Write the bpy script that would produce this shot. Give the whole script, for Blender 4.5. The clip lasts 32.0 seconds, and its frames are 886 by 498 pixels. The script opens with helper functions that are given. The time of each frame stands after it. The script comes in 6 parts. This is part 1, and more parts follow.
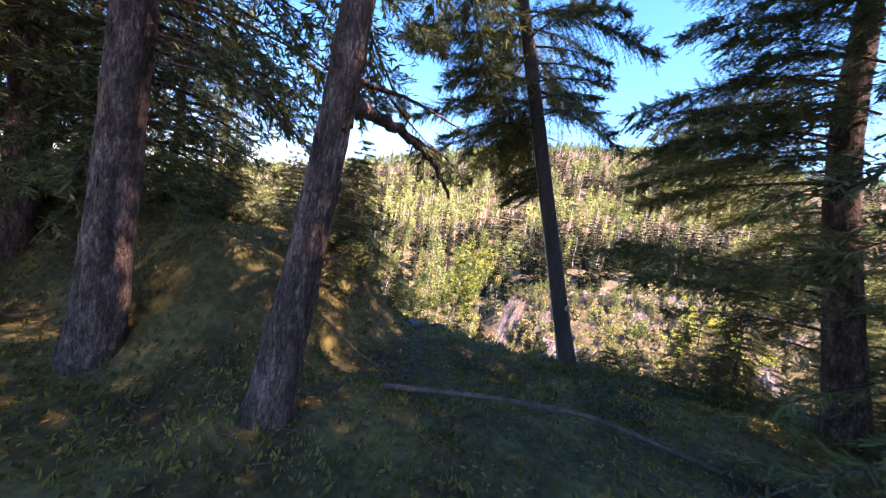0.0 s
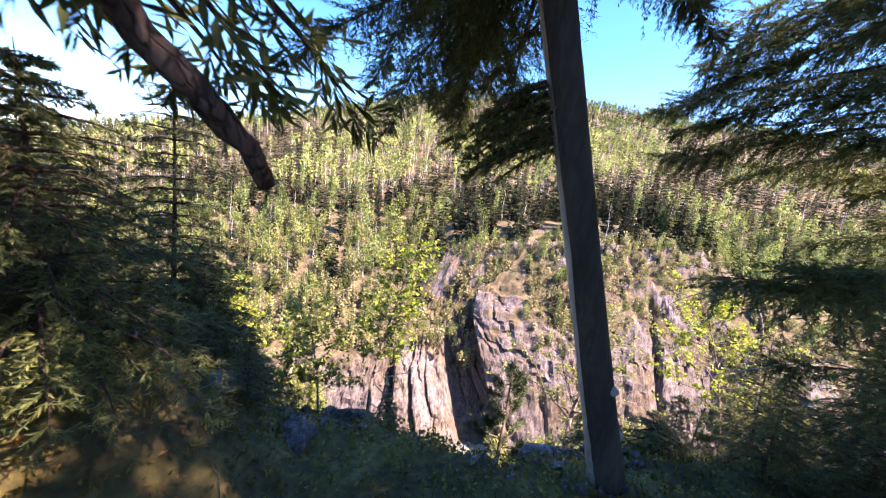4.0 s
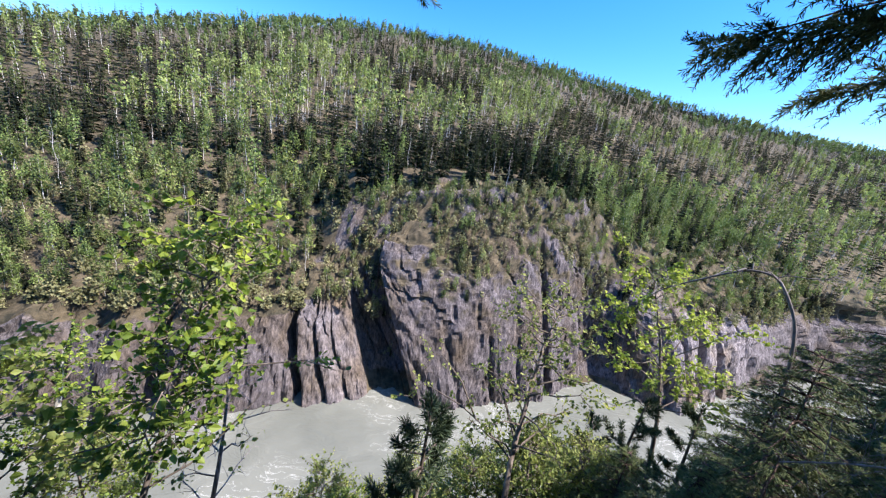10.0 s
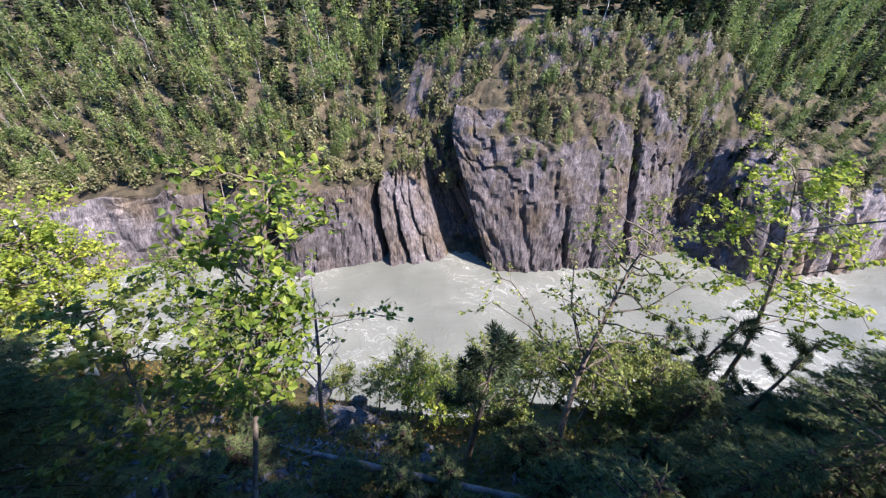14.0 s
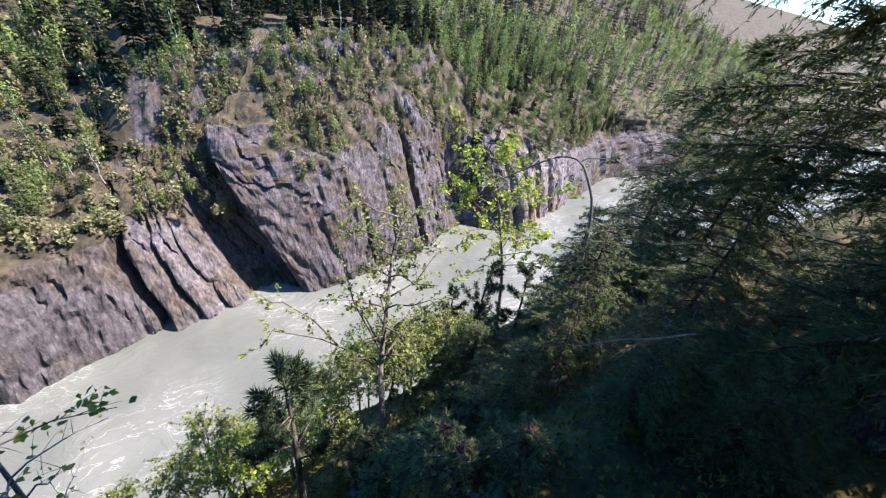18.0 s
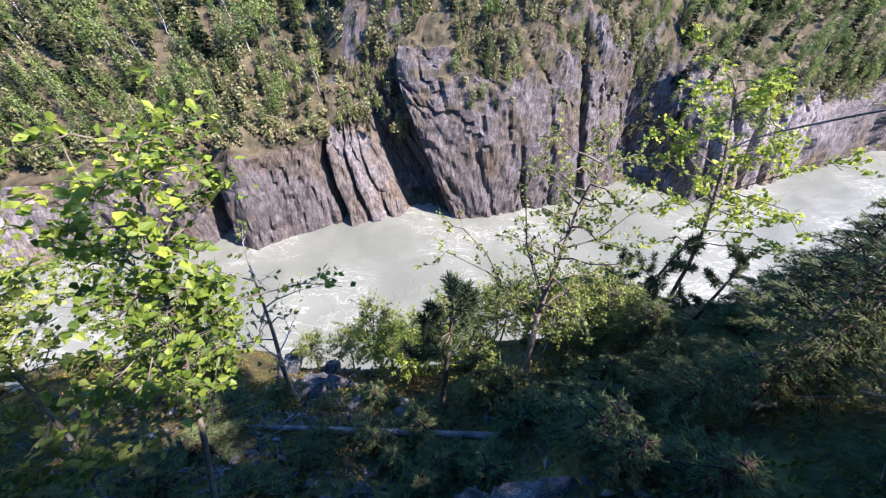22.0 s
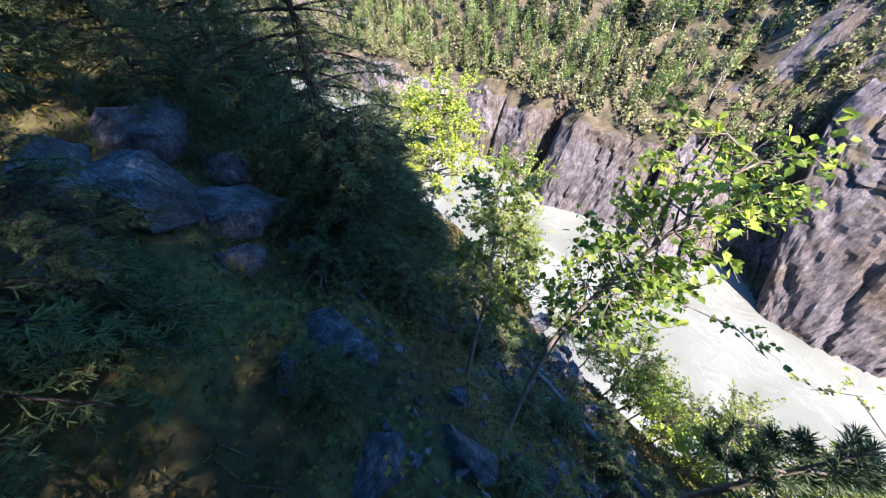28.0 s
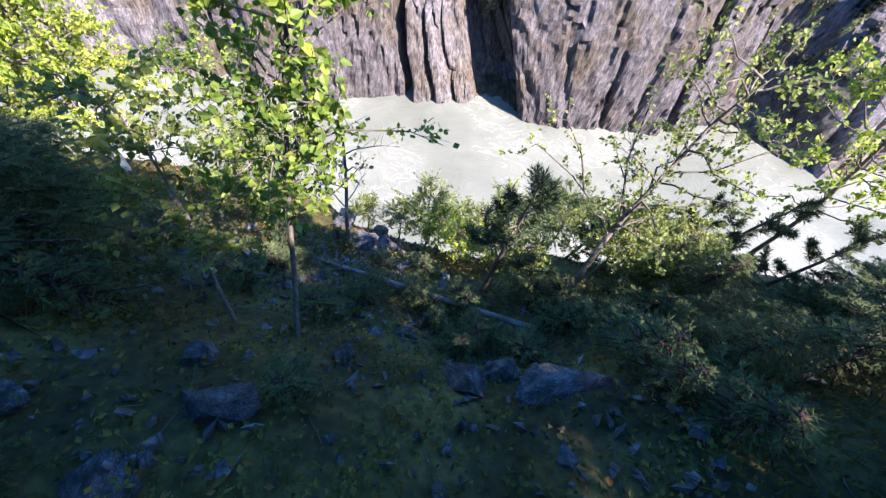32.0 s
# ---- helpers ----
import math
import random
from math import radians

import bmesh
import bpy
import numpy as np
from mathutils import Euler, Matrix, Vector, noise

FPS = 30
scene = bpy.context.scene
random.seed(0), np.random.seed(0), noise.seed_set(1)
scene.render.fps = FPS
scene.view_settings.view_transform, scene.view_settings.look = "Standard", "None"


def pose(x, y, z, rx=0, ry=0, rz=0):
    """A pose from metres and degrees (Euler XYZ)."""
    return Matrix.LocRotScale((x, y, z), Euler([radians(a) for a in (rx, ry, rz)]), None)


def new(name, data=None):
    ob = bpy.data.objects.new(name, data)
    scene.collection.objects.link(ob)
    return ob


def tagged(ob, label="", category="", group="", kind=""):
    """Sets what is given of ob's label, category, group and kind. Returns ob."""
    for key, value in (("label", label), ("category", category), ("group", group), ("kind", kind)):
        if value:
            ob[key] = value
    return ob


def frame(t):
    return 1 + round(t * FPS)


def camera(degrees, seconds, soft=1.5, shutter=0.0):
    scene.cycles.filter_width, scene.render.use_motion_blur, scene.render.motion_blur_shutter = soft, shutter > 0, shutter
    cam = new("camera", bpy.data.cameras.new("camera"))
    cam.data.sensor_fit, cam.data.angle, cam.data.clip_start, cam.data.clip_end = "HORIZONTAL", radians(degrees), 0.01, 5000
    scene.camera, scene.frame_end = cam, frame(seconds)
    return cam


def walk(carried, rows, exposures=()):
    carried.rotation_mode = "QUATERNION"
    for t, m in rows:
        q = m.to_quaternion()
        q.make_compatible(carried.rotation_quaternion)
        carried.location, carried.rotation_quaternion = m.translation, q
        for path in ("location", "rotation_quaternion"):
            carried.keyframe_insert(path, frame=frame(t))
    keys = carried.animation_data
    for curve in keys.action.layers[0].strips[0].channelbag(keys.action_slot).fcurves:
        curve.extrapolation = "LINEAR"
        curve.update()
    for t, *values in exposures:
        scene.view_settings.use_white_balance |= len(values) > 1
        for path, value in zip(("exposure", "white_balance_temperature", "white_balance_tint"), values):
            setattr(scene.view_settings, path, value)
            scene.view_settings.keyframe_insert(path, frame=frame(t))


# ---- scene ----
cam = camera(104.0, 32.0, 1.2, 0.2)

# seconds, place in metres, turn in degrees
PATH = [
    (0, 1.84, -5.20, 1.29, 86.3, -9.0, 24.6), (0.5, 1.64, -4.87, 1.40, 85.3, -9.6, 30.0), (1, 1.38, -4.66, 1.37, 87.5, -10.8, 34.0),
    (1.5, 1.13, -4.38, 1.45, 90.1, -10.3, 30.5), (2, 1.02, -4.00, 1.49, 91.1, -9.6, 27.2), (2.5, 0.92, -3.60, 1.59, 86.9, -8.4, 22.4),
    (3, 0.80, -3.29, 1.64, 85.4, -6.5, 17.0), (3.5, 0.71, -2.72, 1.75, 81.2, -6.0, 12.8), (5.5, 0.84, -1.38, 1.08, 80.0, -5.5, 16.1),
    (6, 0.85, -1.05, 1.19, 79.5, -6.8, 22.8), (6.5, 0.77, -0.68, 1.33, 81.3, -8.7, 18.0), (7, 0.73, -0.45, 1.27, 81.2, -8.9, 10.6),
    (7.5, 0.67, -0.25, 1.31, 77.8, -7.2, 8.0), (8, 0.65, 0.03, 1.37, 76.8, -5.4, 4.6), (8.5, 0.63, 0.02, 1.39, 77.4, -7.1, 2.1),
    (9, 0.61, 0.02, 1.39, 77.7, -6.4, -0.9), (9.5, 0.60, 0.04, 1.42, 77.3, -6.7, -1.4), (10, 0.59, 0.09, 1.46, 74.0, -8.2, -2.4),
    (10.5, 0.60, 0.11, 1.48, 71.8, -8.3, -1.4), (11, 0.61, 0.15, 1.53, 70.5, -6.9, 5.1), (11.5, 0.63, 0.21, 1.62, 70.7, -6.2, 13.1),
    (12, 0.59, 0.31, 1.77, 69.6, -4.9, 17.3), (12.5, 0.55, 0.50, 1.84, 63.6, -3.5, 15.8), (13, 0.50, 0.64, 1.86, 56.5, -4.2, 13.4),
    (13.5, 0.54, 0.67, 1.84, 54.4, -2.1, 12.9), (14, 0.61, 0.72, 1.82, 51.4, -2.0, 8.0), (14.5, 0.68, 0.78, 1.80, 49.1, -0.8, 3.5),
    (15, 0.74, 0.77, 1.81, 49.6, -2.1, -1.1), (15.5, 0.80, 0.74, 1.84, 50.9, -4.3, -6.0), (17.5, 1.06, 0.66, 1.83, 54.8, -5.4, -23.2),
    (18, 1.10, 0.64, 1.81, 55.2, -6.0, -26.8), (18.5, 1.14, 0.61, 1.83, 55.4, -6.7, -30.4), (19, 1.14, 0.62, 1.86, 53.7, -5.7, -28.5),
    (19.5, 1.08, 0.67, 1.85, 52.3, -4.7, -23.8), (20, 1.00, 0.73, 1.81, 50.1, -2.7, -17.1), (20.5, 0.95, 0.83, 1.73, 48.2, 0.1, -11.0),
    (21, 0.91, 0.91, 1.66, 44.3, 1.7, -7.2), (21.5, 0.85, 0.92, 1.65, 43.9, -0.3, -5.0), (22, 0.76, 0.91, 1.66, 43.7, -0.9, -1.0),
    (22.5, 0.65, 0.92, 1.62, 43.3, -2.2, 4.2), (23, 0.53, 0.89, 1.62, 44.4, -3.0, 10.2), (23.5, 0.43, 0.85, 1.62, 42.9, -3.7, 15.0),
    (24, 0.34, 0.83, 1.58, 41.4, -4.4, 19.2), (24.5, 0.28, 0.78, 1.59, 41.4, -3.5, 24.1), (25, 0.21, 0.71, 1.62, 41.6, -2.5, 28.8),
    (25.5, 0.14, 0.66, 1.62, 41.0, -2.2, 33.1), (26, 0.05, 0.60, 1.61, 40.7, -2.0, 38.1), (26.5, -0.02, 0.57, 1.60, 39.6, -0.3, 43.3),
    (28.5, -0.33, 0.17, 1.94, 41.0, 1.0, 56.0), (29, -0.27, 0.28, 1.90, 39.8, -0.8, 49.9), (29.5, -0.14, 0.39, 1.88, 39.2, -2.9, 40.9),
    (30, 0.03, 0.53, 1.87, 38.4, -2.7, 32.2), (30.5, 0.22, 0.69, 1.79, 37.2, -3.7, 22.7), (31, 0.35, 0.80, 1.71, 35.1, -3.8, 17.2),
    (31.5, 0.40, 0.82, 1.64, 31.7, -5.4, 14.2), (32, 0.42, 0.77, 1.51, 26.1, -4.3, 15.3),
]
EXPOSURES = [(0.0, 2.6, 8400, 42), (2.0, 2.55, 8400, 40), (3.5, 2.4, 8100, 36), (5.5, 2.25, 7600, 32), (6.5, 1.7, 7000, 24), (7.5, 1.35, 6300, 16), (9.0, 1.2, 6250, 15), (12.0, 1.2, 6250, 15), (13.2, 1.22, 6300, 18), (15.0, 1.28, 6300, 18), (19.0, 1.4, 6300, 18), (23.0, 1.55, 6300, 18), (26.0, 1.8, 6300, 18), (29.0, 1.95, 6300, 18), (32.0, 1.85, 6300, 18)]
walk(cam, [(r[0], pose(*r[1:])) for r in PATH], EXPOSURES)

# ---------------------------------------------------------------- light
SUN_AZ, SUN_EL = 103.0, 52.0
world = bpy.data.worlds.new("sky")
scene.world = world
world.use_nodes = True
wn = world.node_tree
wn.nodes.clear()
sky = wn.nodes.new("ShaderNodeTexSky")
sky.sky_type = "NISHITA"
sky.sun_disc = False
sky.sun_elevation, sky.sun_rotation = radians(SUN_EL), radians(SUN_AZ)
sky.altitude, sky.air_density, sky.dust_density, sky.ozone_density = 1200, 1.0, 0.9, 4.0
back = wn.nodes.new("ShaderNodeBackground")
back.inputs["Strength"].default_value = 0.15
wout = wn.nodes.new("ShaderNodeOutputWorld")
vivid = wn.nodes.new("ShaderNodeHueSaturation")
vivid.inputs["Saturation"].default_value = 1.33
vivid.inputs["Hue"].default_value = 0.499
wn.links.new(sky.outputs[0], vivid.inputs["Color"])
wn.links.new(vivid.outputs[0], back.inputs[0])
wn.links.new(back.outputs[0], wout.inputs[0])
to_sun = Vector((math.sin(radians(SUN_AZ)) * math.cos(radians(SUN_EL)), math.cos(radians(SUN_AZ)) * math.cos(radians(SUN_EL)), math.sin(radians(SUN_EL))))
sun = new("sun", bpy.data.lights.new("sun", "SUN"))
sun.data.energy, sun.data.angle, sun.data.color = 5.0, radians(0.55), (1.0, 0.93, 0.83)
sun.rotation_euler = to_sun.to_track_quat("Z", "Y").to_euler()
sun.location = (0, 0, 60)

# ---------------------------------------------------------------- materials
def material(name, colors, scale=4.0, fine=30.0, rough=0.85, bump=0.3, stretch=(1, 1, 1), island=0.0, obj=0.0, translucent=0.0, spec=0.3, coords="Object", dist=0.02, tint=0.0):
    """A two-scale mottled surface: colors are dark, middle and light; island and obj vary the brightness leaf by leaf or thing by thing."""
    m = bpy.data.materials.new(name)
    m.use_nodes = True
    nt = m.node_tree
    nt.nodes.clear()
    N, L = nt.nodes.new, nt.links.new
    out, bsdf = N("ShaderNodeOutputMaterial"), N("ShaderNodeBsdfPrincipled")
    tc, mp = N("ShaderNodeTexCoord"), N("ShaderNodeMapping")
    L(tc.outputs[coords], mp.inputs[0])
    mp.inputs["Scale"].default_value = stretch
    n1, n2 = N("ShaderNodeTexNoise"), N("ShaderNodeTexNoise")
    n1.inputs["Scale"].default_value, n1.inputs["Detail"].default_value = scale, 4
    n2.inputs["Scale"].default_value, n2.inputs["Detail"].default_value = fine, 3
    L(mp.outputs[0], n1.inputs["Vector"])
    L(mp.outputs[0], n2.inputs["Vector"])
    mix = N("ShaderNodeMath")
    mix.operation = "MULTIPLY_ADD"
    mix.inputs[1].default_value = 0.6
    L(n1.outputs[0], mix.inputs[0])
    half = N("ShaderNodeMath")
    half.operation = "MULTIPLY"
    half.inputs[1].default_value = 0.4
    L(n2.outputs[0], half.inputs[0])
    L(half.outputs[0], mix.inputs[2])
    ramp = N("ShaderNodeValToRGB")
    el = ramp.color_ramp.elements
    el[0].position, el[0].color = 0.33, (*colors[0], 1)
    el[1].position, el[1].color = 0.68, (*colors[2], 1)
    e = el.new(0.5)
    e.color = (*colors[1], 1)
    L(mix.outputs[0], ramp.inputs[0])
    col = ramp.outputs[0]
    for amount, node, sock in ((island, "ShaderNodeNewGeometry", "Random Per Island"), (obj, "ShaderNodeObjectInfo", "Random")):
        if amount:
            g, h = N(node), N("ShaderNodeHueSaturation")
            mr = N("ShaderNodeMapRange")
            mr.inputs["To Min"].default_value, mr.inputs["To Max"].default_value = 1 - amount, 1 + amount
            L(g.outputs[sock], mr.inputs["Value"])
            L(mr.outputs[0], h.inputs["Value"])
            mh = N("ShaderNodeMapRange")
            mh.inputs["To Min"].default_value, mh.inputs["To Max"].default_value = 0.5 + amount * 0.05, 0.5 - amount * 0.05
            L(g.outputs[sock], mh.inputs["Value"])
            L(mh.outputs[0], h.inputs["Hue"])
            L(col, h.inputs["Color"])
            col = h.outputs[0]
    if tint:
        own, more, shade = N("ShaderNodeAttribute"), N("ShaderNodeMath"), N("ShaderNodeHueSaturation")
        own.attribute_name = "tree_tint"
        more.operation = "MULTIPLY_ADD"
        more.inputs[1].default_value, more.inputs[2].default_value = tint, 1.0
        L(own.outputs["Fac"], more.inputs[0])
        L(more.outputs[0], shade.inputs["Value"])
        L(col, shade.inputs["Color"])
        col = shade.outputs[0]
    L(col, bsdf.inputs["Base Color"])
    bsdf.inputs["Roughness"].default_value = rough
    bsdf.inputs["Specular IOR Level"].default_value = spec
    if bump:
        b = N("ShaderNodeBump")
        b.inputs["Strength"].default_value, b.inputs["Distance"].default_value = bump, dist
        L(mix.outputs[0], b.inputs["Height"])
        L(b.outputs[0], bsdf.inputs["Normal"])
    last = bsdf.outputs[0]
    if translucent:
        tr, ms = N("ShaderNodeBsdfTranslucent"), N("ShaderNodeMixShader")
        ms.inputs[0].default_value = translucent
        L(col, tr.inputs["Color"])
        L(last, ms.inputs[1])
        L(tr.outputs[0], ms.inputs[2])
        last = ms.outputs[0]
    L(last, out.inputs[0])
    return m


def node_of(m, kind):
    return [n for n in m.node_tree.nodes if n.bl_idname == kind]


M_NEEDLE_FAR = material("far_needles", ((0.012, 0.02, 0.009), (0.034, 0.046, 0.018), (0.10, 0.105, 0.04)), 0.17, 0.7, 0.9, 0, island=0.3, obj=0.45, translucent=0.12, tint=0.6)
M_LEAF_FAR = material("far_leaves", ((0.085, 0.125, 0.033), (0.19, 0.245, 0.07), (0.35, 0.395, 0.15)), 0.16, 0.7, 0.8, 0, island=0.25, obj=0.35, translucent=0.35, tint=0.45)
M_SHRUB_FAR = material("far_shrubs", ((0.11, 0.11, 0.052), (0.25, 0.245, 0.115), (0.41, 0.38, 0.21)), 0.22, 1.0, 0.85, 0, island=0.2, translucent=0.3)
M_TWIG_FAR = material("far_dry_twigs", ((0.16, 0.13, 0.11), (0.27, 0.23, 0.20), (0.36, 0.32, 0.28)), 0.2, 3.0, 0.9, 0, island=0.25)
M_BIRCH_BARK = material("pale_birch_bark", ((0.30, 0.28, 0.25), (0.52, 0.49, 0.45), (0.68, 0.66, 0.62)), 0.8, 5.0, 0.8, 0.2, stretch=(1, 1, 0.4), obj=0.15)
M_TRUNK_FAR = material("far_spruce_bark", ((0.05, 0.035, 0.028), (0.10, 0.075, 0.06), (0.16, 0.13, 0.11)), 1.0, 8.0, 0.9, 0.2)
M_BARK = material("scaly_spruce_bark", ((0.022, 0.014, 0.012), (0.09, 0.06, 0.05), (0.25, 0.175, 0.15)), 11.0, 48.0, 0.92, 1.0, stretch=(1, 1, 0.35), obj=0.12, dist=0.03)
M_BARK_SMOOTH = material("smooth_grey_bark", ((0.03, 0.026, 0.023), (0.052, 0.044, 0.039), (0.085, 0.072, 0.063)), 5.0, 45.0, 0.85, 0.45, stretch=(1, 1, 0.18), dist=0.012)
M_BARK_YOUNG = material("young_tree_bark", ((0.07, 0.055, 0.045), (0.15, 0.12, 0.10), (0.27, 0.23, 0.19)), 9.0, 50.0, 0.85, 0.4, stretch=(1, 1, 0.3), obj=0.2)
M_BARED_WOOD = material("barkless_pale_wood", ((0.17, 0.15, 0.14), (0.34, 0.31, 0.30), (0.50, 0.47, 0.46)), 3.0, 38.0, 0.7, 0.35, stretch=(1, 1, 0.06), dist=0.008)
M_DEADWOOD = material("weathered_dead_wood", ((0.09, 0.078, 0.08), (0.19, 0.17, 0.175), (0.33, 0.30, 0.30)), 6.0, 45.0, 0.85, 0.5, stretch=(1, 1, 0.25), obj=0.15)
M_TWIG = material("dry_twigs", ((0.05, 0.038, 0.03), (0.11, 0.085, 0.07), (0.2, 0.16, 0.13)), 10, 50, 0.9, 0.2, obj=0.2)
M_NEEDLE = material("spruce_needles", ((0.046, 0.066, 0.028), (0.108, 0.137, 0.054), (0.20, 0.228, 0.078)), 1.6, 14.0, 0.75, 0, island=0.35, obj=0.15, translucent=0.22)
M_PINE = material("pine_needles", ((0.025, 0.045, 0.024), (0.06, 0.09, 0.045), (0.13, 0.16, 0.07)), 3.0, 20.0, 0.7, 0, island=0.35, translucent=0.15)
M_LEAF = material("cottonwood_leaves", ((0.075, 0.12, 0.02), (0.19, 0.27, 0.04), (0.38, 0.46, 0.075)), 0.9, 6.0, 0.5, 0, island=0.45, translucent=0.45, spec=0.4)
M_LEAF_YELLOW = material("yellowing_leaves", ((0.17, 0.235, 0.03), (0.33, 0.41, 0.06), (0.52, 0.55, 0.10)), 0.9, 6.0, 0.55, 0, island=0.35, translucent=0.5, spec=0.4)
M_LEAF_BUSH = material("bush_leaves", ((0.10, 0.145, 0.035), (0.23, 0.28, 0.07), (0.40, 0.42, 0.14)), 1.2, 8.0, 0.6, 0, island=0.4, translucent=0.5, spec=0.4)
M_MOSS_TUFT = material("moss_tufts", ((0.05, 0.055, 0.012), (0.135, 0.125, 0.028), (0.29, 0.235, 0.055)), 1.6, 9.0, 0.95, 0, island=0.4, translucent=0.3)
M_LICHEN = material("hanging_lichen", ((0.05, 0.06, 0.03), (0.11, 0.12, 0.06), (0.2, 0.2, 0.11)), 6.0, 40.0, 0.95, 0, island=0.3, translucent=0.3)
M_ROCK = material("dark_slate_rock", ((0.03, 0.03, 0.026), (0.095, 0.09, 0.10), (0.24, 0.23, 0.25)), 3.0, 26.0, 0.75, 0.7, stretch=(1, 1, 0.5), obj=0.15, dist=0.05)


def plated(m, scale, stretch, edge, depth):
    """Breaks a bark into plates: dark seams between cells, each cell a little lighter or darker, and raised."""
    nt = m.node_tree
    N, L = nt.nodes.new, nt.links.new
    bsdf = node_of(m, "ShaderNodeBsdfPrincipled")[0]
    tc, mp, warp, va = N("ShaderNodeTexCoord"), N("ShaderNodeMapping"), N("ShaderNodeTexNoise"), N("ShaderNodeVectorMath")
    mp.inputs["Scale"].default_value = (1, 1, stretch)
    L(tc.outputs["Object"], mp.inputs[0])
    warp.inputs["Scale"].default_value = scale * 0.5
    L(mp.outputs[0], warp.inputs["Vector"])
    va.operation = "MULTIPLY_ADD"
    va.inputs[1].default_value = (1.2 / scale, 1.2 / scale, 1.2 / scale)
    L(warp.outputs["Color"], va.inputs[0])
    L(mp.outputs[0], va.inputs[2])
    cell, seam = N("ShaderNodeTexVoronoi"), N("ShaderNodeTexVoronoi")
    seam.feature = "DISTANCE_TO_EDGE"
    for v in (cell, seam):
        v.inputs["Scale"].default_value = scale
        L(va.outputs[0], v.inputs["Vector"])
    line = N("ShaderNodeMapRange")
    line.inputs["From Max"].default_value = edge
    L(seam.outputs["Distance"], line.inputs["Value"])
    tone = N("ShaderNodeSeparateColor")
    L(cell.outputs["Color"], tone.inputs[0])
    vary = N("ShaderNodeMapRange")
    vary.inputs["To Min"].default_value, vary.inputs["To Max"].default_value = 0.72, 1.3
    L(tone.outputs[0], vary.inputs["Value"])
    low = N("ShaderNodeMapRange")
    low.inputs["To Min"].default_value = 0.55
    L(line.outputs[0], low.inputs["Value"])
    both = N("ShaderNodeMath")
    both.operation = "MULTIPLY"
    L(vary.outputs[0], both.inputs[0])
    L(low.outputs[0], both.inputs[1])
    old = bsdf.inputs["Base Color"].links[0].from_socket
    mix = N("ShaderNodeMix")
    mix.data_type, mix.blend_type = "RGBA", "MULTIPLY"
    mix.inputs["Factor"].default_value = 1.0
    L(old, mix.inputs["A"])
    L(both.outputs[0], mix.inputs["B"])
    L(mix.outputs["Result"], bsdf.inputs["Base Color"])
    b = N("ShaderNodeBump")
    b.inputs["Strength"].default_value, b.inputs["Distance"].default_value = 1.0, depth
    L(both.outputs[0], b.inputs["Height"])
    L(bsdf.inputs["Normal"].links[0].from_socket, b.inputs["Normal"])
    L(b.outputs[0], bsdf.inputs["Normal"])


plated(M_BARK, 44.0, 0.36, 0.10, 0.012)
plated(M_ROCK, 11.0, 0.3, 0.03, 0.012)


